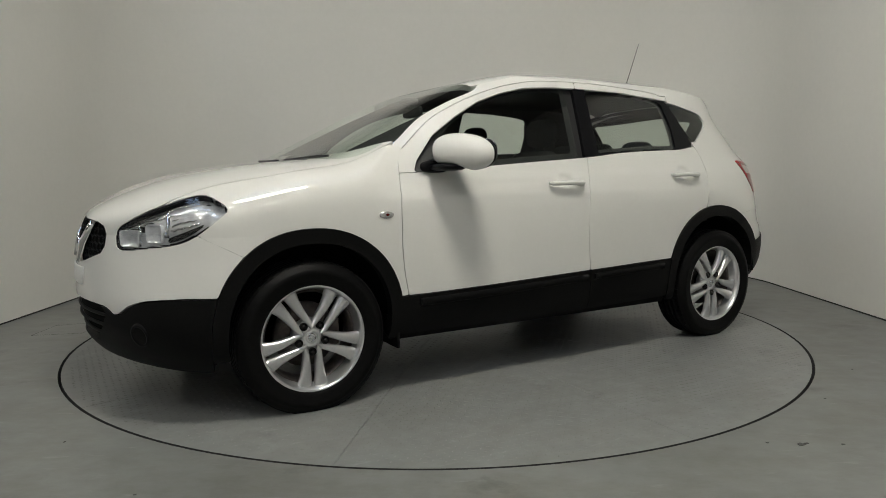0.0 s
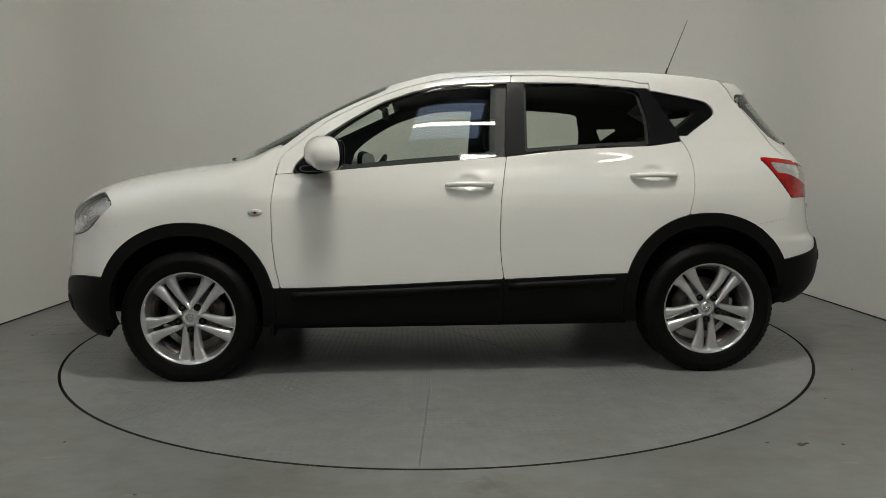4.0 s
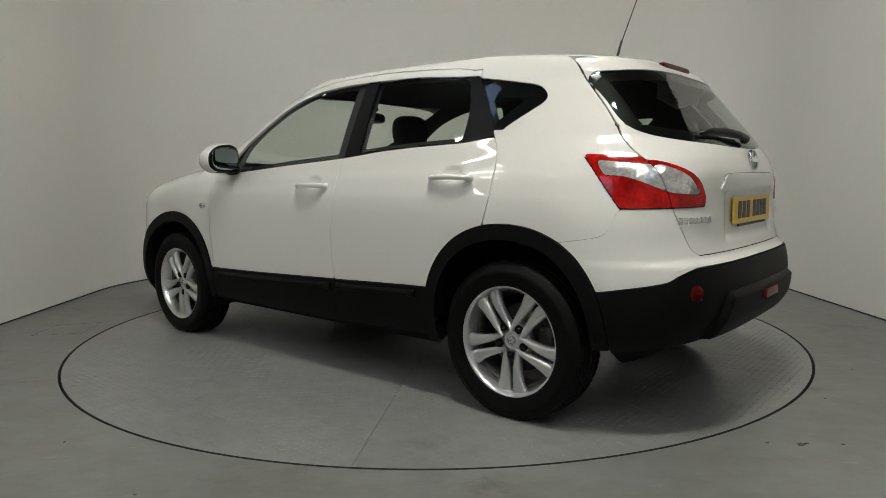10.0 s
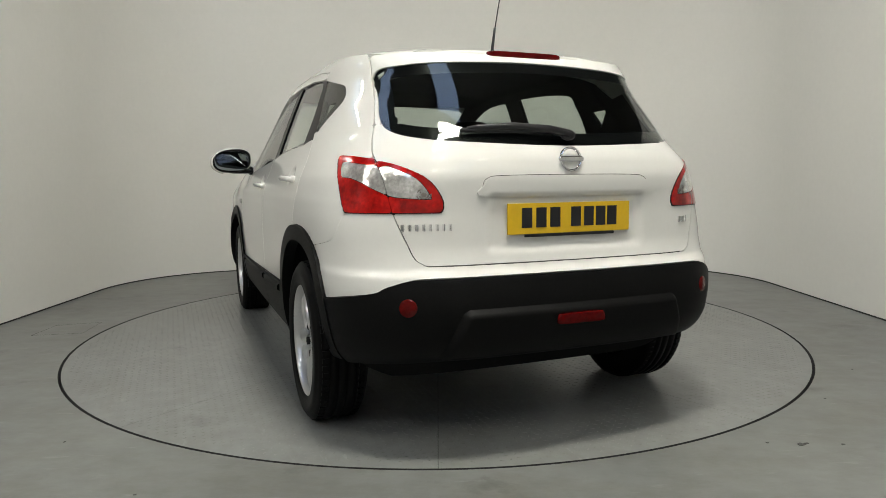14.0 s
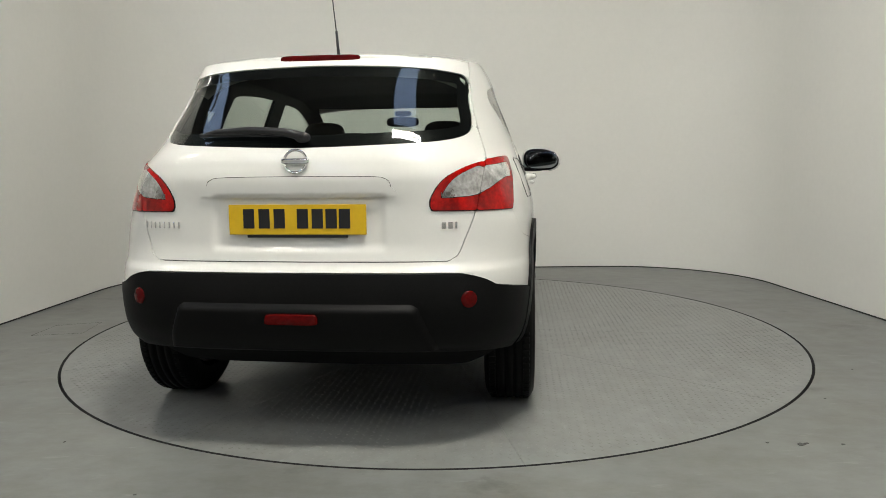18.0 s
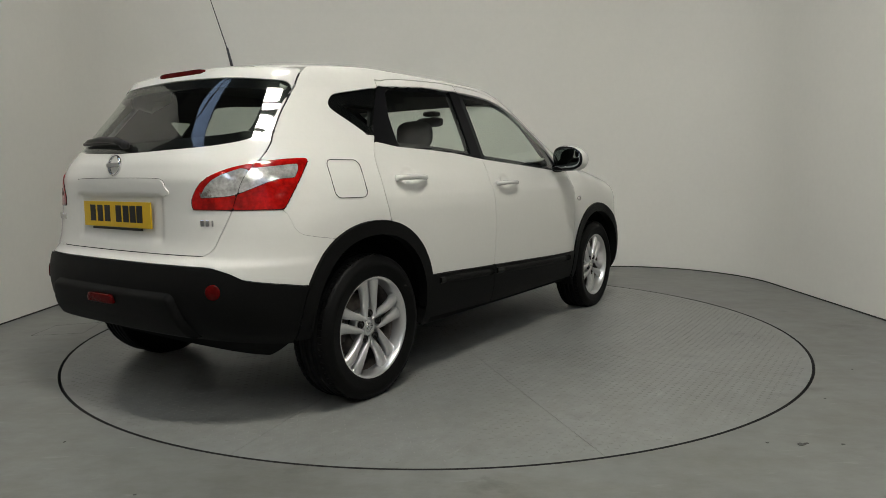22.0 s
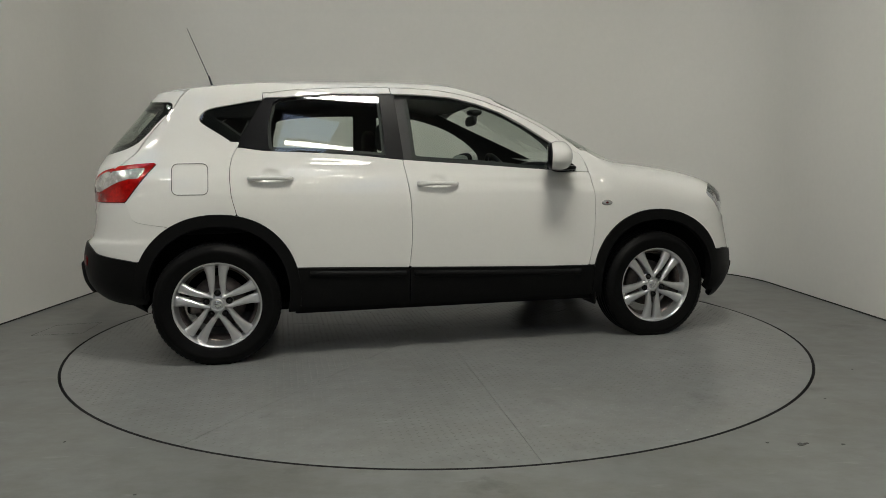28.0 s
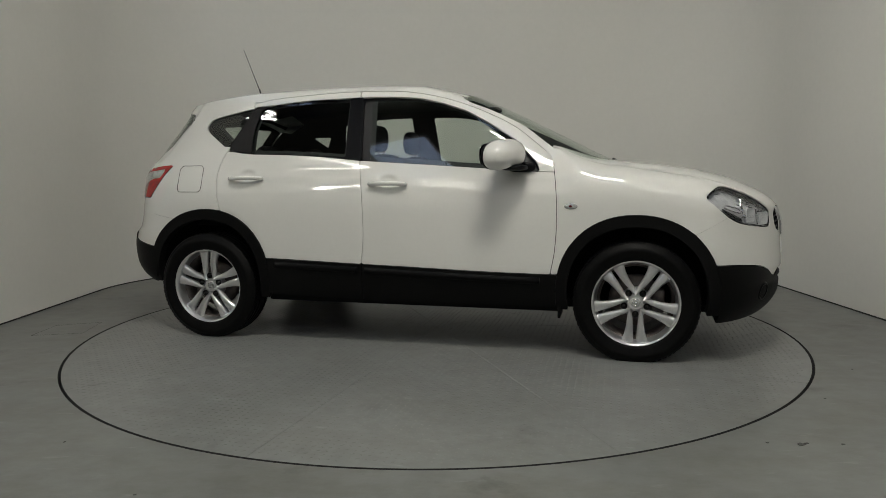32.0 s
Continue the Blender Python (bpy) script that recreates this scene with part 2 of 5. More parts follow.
def flanged(piece, depth=0.014, inward=None):
    """Adds a lip that turns inwards along the open edges."""
    verts, faces = list(piece[0]), list(piece[1])
    if not faces:
        return piece
    V = np.array([tuple(v) for v in verts])
    N = np.zeros_like(V)
    count = {}
    for f in faces:
        n = np.cross(V[f[1]] - V[f[0]], V[f[2]] - V[f[0]])
        for i in f:
            N[i] += n
        for a, b in zip(f, (*f[1:], f[0])):
            count[(min(a, b), max(a, b))] = count.get((min(a, b), max(a, b)), 0) + 1
    N /= np.linalg.norm(N, axis=1, keepdims=True) + 1e-12
    middle = np.array((V[:, 0].mean() * 0.4, 0, 0.7)) if inward is None else np.array(inward)
    if ((V - middle) * N).sum() < 0:
        N = -N
        faces = [tuple(f[::-1]) for f in faces]
    deep = {}
    for f in list(faces):
        for a, b in zip(f, (*f[1:], f[0])):
            if count[(min(a, b), max(a, b))] == 1:
                for i in (a, b):
                    if i not in deep:
                        deep[i] = (len(verts), len(verts) + 1)
                        verts += [V[i], V[i] - N[i] * depth]
                faces.append((deep[b][0], deep[a][0], deep[a][1], deep[b][1]))
    return verts, faces


def panels(*pieces, depth=0.014, inward=None):
    """Several cut pieces as one panel, each with its lip."""
    return joined(*[flanged(p, depth, inward) for p in pieces])


def mirrored(piece):
    return [(v[0], -v[1], v[2]) for v in piece[0]], [tuple(f[::-1]) for f in piece[1]]


def pair(name, piece, mat, parents, label=""):
    """The same part on the left and on the right. parents: one thing, or one for each side."""
    left, right = parents if isinstance(parents, tuple) else (parents, parents)
    return (mesh_object(name, *piece, mat, left, label), mesh_object(name, *mirrored(piece), mat, right, label))
# ---- the car's surfaces, in its own plan: x ahead, y left, z up, origin midway between the axles ----
def curve(*knots):
    """A smooth function through the knots (monotone between them)."""
    xs, ys = np.array(knots, float).T
    h, d = np.diff(xs), np.diff(ys) / np.diff(xs)
    m = np.zeros(len(xs))
    m[1:-1] = np.where(d[1:] * d[:-1] > 0, 2 * d[1:] * d[:-1] / (d[1:] + d[:-1] + 1e-12), 0)
    m[0], m[-1] = d[0], d[-1]

    def f(x):
        x = np.clip(np.asarray(x, float), xs[0], xs[-1])
        i = np.clip(np.searchsorted(xs, x) - 1, 0, len(xs) - 2)
        t = (x - xs[i]) / h[i]
        return ((1 + 2 * t) * (1 - t) ** 2 * ys[i] + t * (1 - t) ** 2 * h[i] * m[i]
                + t * t * (3 - 2 * t) * ys[i + 1] + t * t * (t - 1) * h[i] * m[i + 1])

    return f


def smoothstep(a, b, x):
    t = np.clip((x - a) / (b - a), 0, 1)
    return t * t * (3 - 2 * t)


ZL = 0.78
width_low = curve((0.18, 0.80), (0.27, 0.845), (0.34, 0.870), (0.45, 0.884), (0.60, 0.890), (0.78, 0.892), (0.85, 0.8905), (0.915, 0.884), (0.95, 0.876), (1.013, 0.858), (1.06, 0.838), (1.1, 0.822), (1.15, 0.805), (1.2, 0.788))
nose = curve((0.18, 1.96), (0.24, 2.10), (0.33, 2.16), (0.42, 2.185), (0.50, 2.185), (0.62, 2.178), (0.70, 2.175), (0.78, 2.165), (0.86, 2.13), (1.2, 1.9))
tail = curve((0.18, -1.70), (0.28, -1.84), (0.34, -1.94), (0.40, -2.02), (0.47, -2.058), (0.56, -2.070), (0.665, -2.055), (0.70, -2.030), (0.78, -2.016), (0.9, -2.014), (1.0, -2.018),
             (1.07, -2.002), (1.14, -1.960), (1.25, -1.876), (1.35, -1.792), (1.45, -1.703), (1.56, -1.59))
width_high = curve((1.0, 0.860), (1.06, 0.840), (1.12, 0.8184), (1.2, 0.7888), (1.3, 0.7508), (1.4, 0.7108), (1.5, 0.6668), (1.54, 0.642), (1.56, 0.625))
screen = curve((1.0, 1.40), (1.10, 1.20), (1.2, 1.00), (1.3, 0.805), (1.4, 0.605), (1.47, 0.45), (1.52, 0.32), (1.56, 0.16))
hood_height = curve((0.7, 1.32), (0.8, 1.26), (0.9, 1.205), (1.0, 1.155), (1.1, 1.122), (1.2, 1.105), (1.4, 1.085), (1.6, 1.058), (1.8, 1.012), (1.95, 0.955), (2.05, 0.905), (2.11, 0.86), (2.155, 0.80))
roof_height = curve(
    (-1.7, 1.512), (-1.5, 1.538), (-1.2, 1.568), (-0.9, 1.590), (-0.6, 1.602), (-0.3, 1.604), (0.0, 1.589), (0.16, 1.557), (0.34, 1.513))
belt = curve((-2.2, 1.184), (-1.25, 1.184), (-1.173, 1.180), (-1.02, 1.161), (-0.826, 1.154), (-0.556, 1.139), (-0.286, 1.112), (0.15, 1.082), (0.6, 1.049), (0.8, 1.035), (1.0, 1.03))
NF, NT, NGF, X0 = 12.0, 6.0, 5.6, -0.3
rear_power = curve((1.0, 4.0), (1.3, 4.05), (1.4, 4.3), (1.5, 5.1), (1.56, 5.4))
top_power = curve((0.7, 4.6), (1.2, 4.5), (1.7, 3.2), (2.2, 3.0))
nose_bow = curve((0.3, 0.15), (0.46, 0.16), (0.60, 0.18), (0.72, 0.20), (0.90, 0.21))  # how much the ends round off in plan
tail_bow = curve((0.3, 0.02), (0.60, 0.024), (0.71, 0.032), (0.90, 0.047), (1.06, 0.050))


def bowed(v, n, c):
    """How far along the car's half reaches at the share v of its half width."""
    return np.clip(1 - v ** n, 0, 1) ** (1 / n) * (1 - c * v * v)


def flare(x, z):
    """The flanks swell a little round the wheel arches."""
    return (0.05 * np.exp(-((x - 1.70) / 0.17) ** 2) + 0.024 * np.exp(-((x + 1.75) / 0.2) ** 2)) * smoothstep(1.02, 0.78, z)


def plan_low(x, z):
    u = np.clip(np.where(x > 0, x / nose(z), x / tail(z)), 0, 1)
    n, c = np.where(x > 0, NF, NT), np.where(x > 0, nose_bow(z), tail_bow(z))
    lo, hi = np.zeros(np.shape(u + n)), np.ones(np.shape(u + n))
    for _ in range(34):
        mid = (lo + hi) / 2
        far = bowed(mid, n, c) > u
        lo, hi = np.where(far, mid, lo), np.where(far, hi, mid)
    return np.where(u < 1, width_low(z) * hi + flare(x, z), 0)


def front_x(y, z):
    """Where the car's nose stands at (y, z)."""
    return float(nose(z)) * float(bowed(min(abs(y) / float(width_low(z)), 1.0), NF, float(nose_bow(z))))


def plan_high(x, z):
    u = np.where(x > X0, (x - X0) / (screen(z) - X0), (x - X0) / (tail(z) - X0))
    n = np.where(x > X0, NGF, rear_power(z))
    return width_high(z) * np.clip(1 - np.clip(u, 0, 1) ** n, 0, 1) ** (1 / n)


def side(x, z):
    """How far the car's skin reaches out at (x, z)."""
    k = smoothstep(-0.13, 0.0, z - belt(x)) * smoothstep(1.05, 0.8, x)
    return plan_low(x, z) * (1 - k) + plan_high(x, z) * k


def spaced(pts, n):
    d = np.concatenate([[0], np.cumsum(np.hypot(*np.diff(pts, axis=0).T))])
    s = np.linspace(0, d[-1], n)
    return np.stack([np.interp(s, d, pts[:, 0]), np.interp(s, d, pts[:, 1])], 1)


def half_plan(end, x0, n, c, w):
    """Points from the middle of one end of the car out to its flank."""
    v = np.linspace(0, 0.96, 400)
    r = np.linspace((1 - 0.96 ** n) ** (1 / n), 0, 400)[1:]
    v = np.concatenate([v, (1 - r ** n) ** (1 / n)])
    return np.stack([x0 + (end - x0) * bowed(v, n, c), w * v], 1)


def ring(front, rear, x0, nf, nr, cf, cr, w, zs, n):
    """Rows of points from the nose round the left side to the tail, one row for each height."""
    P = np.zeros((n, len(zs), 3))
    for j, z in enumerate(zs):
        xy = np.concatenate([half_plan(front(z), x0, nf, float(cf(z)), w(z)), half_plan(rear(z), x0, float(nr(z)), float(cr(z)), w(z))[::-1]])
        xy = spaced(xy, n)
        P[:, j, 0], P[:, j, 1], P[:, j, 2] = xy[:, 0], xy[:, 1], z
    return P


flat = curve((0, 0), (2, 0))
LOW = ring(nose, tail, 0.0, NF, curve((0, NT), (2, NT)), nose_bow, tail_bow, width_low, np.arange(0.18, 1.245, 0.008), 560)
# the plate's recess in the tailgate
recess_ = smoothstep(0.335, 0.30, np.abs(LOW[..., 1])) * smoothstep(0.738, 0.775, LOW[..., 2]) * smoothstep(0.955, 0.945, LOW[..., 2]) * (LOW[..., 0] < -1.8)
LOW[..., 0] += 0.010 * recess_
LOW[..., 1] += np.where((LOW[..., 1] > 0.3), flare(LOW[..., 0], LOW[..., 2]), 0)
k_ = smoothstep(-0.13, 0.0, LOW[..., 2] - belt(LOW[..., 0])) * smoothstep(1.05, 0.8, LOW[..., 0])
LOW[..., 1] = LOW[..., 1] * (1 - k_) + plan_high(LOW[..., 0], LOW[..., 2]) * k_
# finger cups behind the door handles
for xm_, za_ in ((-0.0875, 0.988), (-1.0125, 1.026)):
    LOW[..., 1] -= 0.012 * np.exp(-(((LOW[..., 0] - xm_) / 0.050) ** 2 + ((LOW[..., 2] - za_) / 0.030) ** 2) ** 2) * (LOW[..., 1] > 0.5)
HIGH = ring(screen, tail, X0, NGF, rear_power, flat, flat, width_high, np.concatenate([np.arange(1.0, 1.55, 0.01), [1.556]]), 420)
# bonnet and wing tops: x across the rows, arcs from the flank to the middle
xs_ = np.concatenate([np.arange(0.74, 2.0, 0.014), np.linspace(2.0, 2.154, 26)])
TOP = np.zeros((len(xs_), 90, 3))
for i_, x_ in enumerate(xs_):
    f_ = np.linspace(0, math.pi / 2, 500)
    y0_, h_ = plan_low(x_, ZL), hood_height(x_) - ZL
    TOP[i_, :, 1:] = spaced(np.stack([y0_ * np.cos(f_) ** (2 / top_power(x_)), ZL + h_ * np.sin(f_) ** (2 / top_power(x_))], 1), 90)
    TOP[i_, :, 0] = x_
pull_ = smoothstep(1.14, 0.88, TOP[..., 0])
TOP[..., 1] += pull_ * (np.minimum(TOP[..., 1], side(TOP[..., 0], TOP[..., 2])) - TOP[..., 1])
# roof
def roof_edge(x):
    """Height at which the roof skin meets the body side."""
    return np.minimum(1.546, roof_height(x) - 0.035)


def roof_z(x, y):
    """Height of the roof skin at (x, y)."""
    v = np.clip(y / np.maximum(plan_high(x, roof_edge(x)), 0.05), -1, 1)
    return roof_height(x) - (roof_height(x) - roof_edge(x)) * (0.45 * v ** 2 + 0.55 * np.abs(v) ** 9)


xr_ = np.linspace(-1.60, 0.335, 116)
ROOF = np.zeros((116, 61, 3))
for i_, x_ in enumerate(xr_):
    half_ = float(plan_high(x_, roof_edge(x_)))
    v_ = np.sin(np.linspace(-1, 1, 61) * math.pi / 2)
    ROOF[i_, :, 0], ROOF[i_, :, 1] = x_, half_ * v_
    ROOF[i_, :, 2] = roof_height(x_) - (roof_height(x_) - roof_edge(x_)) * (0.45 * v_ ** 2 + 0.55 * np.abs(v_) ** 9)


def X(P):
    return P[..., 0]


def Yc(P):
    return P[..., 1]


def Z(P):
    return P[..., 2]


def offset(P, d):
    return P + grid_normals(P) * d


def most(*ds):
    out = ds[0]
    for d in ds[1:]:
        out = np.maximum(out, d)
    return out


def least(*ds):
    out = ds[0]
    for d in ds[1:]:
        out = np.minimum(out, d)
    return out


# outlines in side view (x, z)
door_edge = curve((0.40, 0.845), (0.472, 0.856), (0.602, 0.879), (0.737, 0.888), (0.855, 0.888), (0.972, 0.878), (1.09, 0.858), (1.149, 0.83), (1.2, 0.79))  # x of the front gap at z
pillar_gap = curve((0.40, -0.262), (0.502, -0.258), (0.579, -0.248), (0.691, -0.240), (0.857, -0.244), (1.021, -0.264), (1.104, -0.278), (1.54, -0.323))
rear_gap = curve((0.40, -1.10), (0.807, -1.193), (0.846, -1.203), (0.936, -1.222), (1.039, -1.227), (1.118, -1.215), (1.19, -1.18), (1.45, -1.043))
ROOFGAP = smooth_outline([(0.83, 1.14), (0.648, 1.284), (0.5, 1.365), (0.351, 1.428), (0.201, 1.476), (0.055, 1.508), (-0.091, 1.526), (-0.323, 1.533), (-0.533, 1.530), (-0.817, 1.513), (-0.96, 1.497), (-1.02, 1.474), (-1.046, 1.44)], 5, False)
roof_gap = curve(*[tuple(p) for p in ROOFGAP[::-1] if p[0] > -1.0])
sill_top = curve((-0.95, 0.521), (-0.883, 0.520), (-0.253, 0.499), (0.902, 0.468), (0.95, 0.468))
clad_top = curve((-2.2, 0.672), (-2.01, 0.668), (-1.965, 0.645), (-1.93, 0.618), (-1.86, 0.602), (-1.80, 0.592), (-1.70, 0.576), (-0.90, 0.521), (-0.253, 0.499), (0.902, 0.468), (1.20, 0.50), (1.69, 0.540), (1.80, 0.540), (1.872, 0.534), (1.96, 0.520), (2.012, 0.496), (2.062, 0.450), (2.098, 0.478), (2.16, 0.482), (2.2, 0.482))
clad_low = curve((-2.2, 0.375), (-2.0, 0.362), (-1.72, 0.332), (-1.5, 0.32), (-0.784, 0.291), (0.0, 0.276), (0.86, 0.28), (1.7, 0.22), (2.2, 0.24))


def arch(P, xc, rx, rz, zc):
    ahead = np.where((X(P) > xc) & (xc > 0), 1.02, np.where((X(P) < xc) & (xc < 0), 1.05, 1.0))
    r = (np.abs((X(P) - xc) / (rx * ahead)) ** 2.15 + np.abs((Z(P) - zc) / rz) ** 2.15) ** (1 / 2.15)
    return (r - 1) * rx  # negative in the opening


def arches(P, grow=0.0):
    return least(arch(P, 1.31, 0.425 + grow, 0.435 + grow, 0.365), arch(P, -1.295, 0.425 + grow, 0.44 + grow, 0.38))


HEADLAMP = smooth_outline([(1.745, 0.949), (1.69, 0.928), (1.659, 0.892), (1.70, 0.852), (1.777, 0.787), (1.839, 0.754), (1.94, 0.732), (2.026, 0.722), (2.036, 0.765), (2.026, 0.805), (1.985, 0.842), (1.873, 0.903)], 5)
TAILLAMP = [(-1.604, 1.090), (-1.640, 1.051), (-1.680, 1.002), (-1.722, 0.948), (-1.760, 0.897), (-1.768, 0.891), (-1.80, 0.890), (-1.90, 0.891), (-2.06, 0.894), (-2.06, 1.12), (-1.90, 1.10), (-1.845, 1.078), (-1.78, 1.084), (-1.70, 1.093), (-1.62, 1.098), (-1.606, 1.095)]
lamp_end = curve((0.85, 0.515), (0.895, 0.496), (0.91, 0.490), (0.925, 0.490), (0.968, 0.508), (1.011, 0.543), (1.042, 0.594), (1.066, 0.650), (1.076, 0.69), (1.09, 0.80))  # y of the lamp's inner end
WING_LOW = ((1.587, 0.687), (1.769, 0.787))  # seam between wing and bumper
GLASS_F = smooth_outline([(0.63, 1.06), (0.2, 1.09), (-0.18, 1.116), (-0.208, 1.124), (-0.213, 1.15), (-0.221, 1.30), (-0.231, 1.44), (-0.231, 1.470), (-0.20, 1.482), (-0.102, 1.482), (0.047, 1.472), (0.197, 1.438), (0.347, 1.386), (0.493, 1.306), (0.60, 1.225), (0.645, 1.16)], 5)
GLASS_R = smooth_outline([(-0.377, 1.150), (-0.384, 1.137), (-0.41, 1.138), (-0.556, 1.149), (-0.826, 1.163), (-0.99, 1.168), (-1.012, 1.175), (-1.016, 1.20), (-1.018, 1.30), (-0.998, 1.381), (-0.955, 1.450), (-0.68, 1.480), (-0.42, 1.487), (-0.392, 1.482), (-0.386, 1.46), (-0.380, 1.30)], 5)
DAYLIGHT_F = [(0.775, 1.036), (0.6, 1.049), (0.15, 1.082), (-0.30, 1.112), (-0.323, 1.494), (-0.20, 1.494), (-0.102, 1.490), (0.047, 1.478), (0.197, 1.444), (0.347, 1.394), (0.493, 1.314), (0.647, 1.215), (0.765, 1.090), (0.785, 1.05)]
DAYLIGHT_R = [(-0.27, 1.112), (-0.556, 1.139), (-0.826, 1.154), (-1.018, 1.161), (-1.114, 1.173), (-1.20, 1.195), (-1.03, 1.46), (-0.963, 1.462), (-0.68, 1.488), (-0.30, 1.496)]
QUARTER = smooth_outline([(-1.03, 1.449), (-1.218, 1.417), (-1.33, 1.394), (-1.366, 1.371), (-1.384, 1.342), (-1.366, 1.313), (-1.267, 1.248), (-1.195, 1.199), (-1.16, 1.178), (-1.13, 1.20), (-1.08, 1.30), (-1.02, 1.42)], 4)
GATEGLASS = smooth_outline([(0.0, 1.466), (0.30, 1.456), (0.52, 1.442), (0.594, 1.424), (0.609, 1.32), (0.626, 1.235), (0.612, 1.184), (0.54, 1.155), (0.38, 1.140), (0.0, 1.128), (-0.38, 1.140), (-0.54, 1.155), (-0.612, 1.184), (-0.626, 1.235), (-0.609, 1.32), (-0.594, 1.424), (-0.52, 1.442), (-0.30, 1.456)], 4)


def poly(P, outline):
    return polygon_distance(X(P), Z(P), outline)


def gate(P):
    """The tailgate's outline, seen from behind; negative inside."""
    half = curve((0.66, 0.50), (0.708, 0.556), (0.73, 0.590), (0.78, 0.612), (0.85, 0.640), (0.9, 0.655), (1.0, 0.672), (1.09, 0.684), (1.15, 0.668), (1.20, 0.650), (1.24, 0.639), (1.32, 0.619), (1.43, 0.604), (1.56, 0.59))
    return most(np.abs(Yc(P)) - half(Z(P)), 0.708 - Z(P), X(P) + 1.35)


GAP = 0.0018
# ---- the car ----
car = tagged(new("car"), "white five-door crossover car with black lower cladding on silver alloy wheels", "car")


def panel(P, D, depth=0.014):
    return flanged(cut(P, D + GAP), depth)


# x of the windscreen's side edge at z
screen_side = curve((1.0, 1.06), (1.05, 0.99), (1.1, 0.935), (1.15, 0.875), (1.2, 0.81), (1.3, 0.675), (1.4, 0.475), (1.45, 0.35), (1.475, 0.312), (1.50, 0.298), (1.53, 0.294), (1.56, 0.292))
# wings
seam_ = np.array(WING_LOW)
def wing_seam(P):
    return (seam_[0, 1] + (X(P) - seam_[0, 0]) * (seam_[1, 1] - seam_[0, 1]) / (seam_[1, 0] - seam_[0, 0])) - Z(P)


hood_edge = curve((0.95, 0.735), (1.1, 0.748), (1.4, 0.758), (1.7, 0.735), (1.85, 0.685), (1.95, 0.60), (2.03, 0.495), (2.09, 0.37), (2.13, 0.25), (2.16, 0.1))
screen_base = curve((0.0, 1.13), (0.5, 1.04), (0.62, 0.97), (0.70, 0.88), (0.8, 0.78))  # x of the glass's foot at y
wing_low = cut(LOW, most(door_edge(Z(LOW)) - X(LOW), Z(LOW) - ZL - 0.0126, -arches(LOW), wing_seam(LOW) - 0.0013, clad_top(X(LOW)) - Z(LOW), -poly(LOW, HEADLAMP), X(LOW) - 1.8) + GAP)
wing_top = cut(TOP, most(door_edge(Z(TOP)) - X(TOP), hood_edge(X(TOP)) - Yc(TOP), -poly(TOP, HEADLAMP), wing_seam(TOP) - 0.0013, -arches(TOP), Z(TOP) - 1.165, X(TOP) - 1.99, np.where(X(TOP) < 1.2, screen_base(Yc(TOP)) - X(TOP), -1)) + GAP)
wings = pair("front_wing", panels(wing_low, wing_top), WHITE, car)
# bonnet
GRILLE = [(-0.2, 0.846), (0.26, 0.838), (0.338, 0.833), (0.398, 0.818), (0.418, 0.785), (0.419, 0.735), (0.39, 0.70), (0.25, 0.662), (0.13, 0.64), (-0.2, 0.635)]
both_ = np.concatenate([TOP, (TOP * (1, -1, 1))[:, ::-1][:, 1:]], axis=1)
bonnet = mesh_object("bonnet", *flanged(cut(both_, most(np.abs(Yc(both_)) - hood_edge(X(both_)), screen_base(np.abs(Yc(both_))) - X(both_), X(both_) - 2.125, np.where(X(both_) > 1.95, -polygon_distance(np.abs(Yc(both_)), Z(both_), GRILLE), -1.0)) + GAP), 0.02, (1.6, 0, 0.5)), WHITE, car)
# doors
def door_skin(P, front, rear, sill):
    return most(X(P) - front(Z(P)), rear(Z(P)) - X(P), sill_top(X(P)) - Z(P), Z(P) - belt(X(P)), -arches(P))


front_skin = cut(LOW, door_skin(LOW, door_edge, pillar_gap, sill_top) + GAP)
rear_skin = cut(LOW, door_skin(LOW, pillar_gap, rear_gap, sill_top) + GAP)
front_frame = cut(HIGH, most(X(HIGH) - door_edge(Z(HIGH)), pillar_gap(Z(HIGH)) - X(HIGH), Z(HIGH) - roof_gap(X(HIGH)), belt(X(HIGH)) - Z(HIGH), -poly(HIGH, DAYLIGHT_F)) + GAP)
rear_frame = cut(HIGH, most(X(HIGH) - pillar_gap(Z(HIGH)), rear_gap(Z(HIGH)) - X(HIGH), Z(HIGH) - np.where(X(HIGH) > -0.99, roof_gap(np.maximum(X(HIGH), -0.99)), 1.487), belt(X(HIGH)) - Z(HIGH), -poly(HIGH, DAYLIGHT_R)) + GAP)
front_doors = pair("front_door", flanged(joined(front_skin, front_frame)), WHITE, car)
rear_doors = pair("rear_door", flanged(joined(rear_skin, rear_frame)), WHITE, car)
IN = offset(HIGH, -0.006)
pair("window_surround", flanged(cut(IN, most(poly(IN, DAYLIGHT_F), -poly(IN, GLASS_F), -most(-pillar_gap(Z(IN)) + X(IN) - 9, X(IN) - 9)) + 0.001), 0.02), GLOSSBLACK, front_doors, "black pillar film and seals")
pair("window_surround", flanged(cut(IN, most(poly(IN, DAYLIGHT_R), -poly(IN, GLASS_R)) + 0.001), 0.02), GLOSSBLACK, rear_doors, "black pillar film and seals")
GLAZE = offset(HIGH, -0.012)
pair("window_glass", cut(GLAZE, poly(GLAZE, GLASS_F) - 0.01), GLASS, front_doors, "clear tinted side glass")
pair("window_glass", cut(GLAZE, poly(GLAZE, GLASS_R) - 0.01), GLASS, rear_doors, "clear tinted side glass")
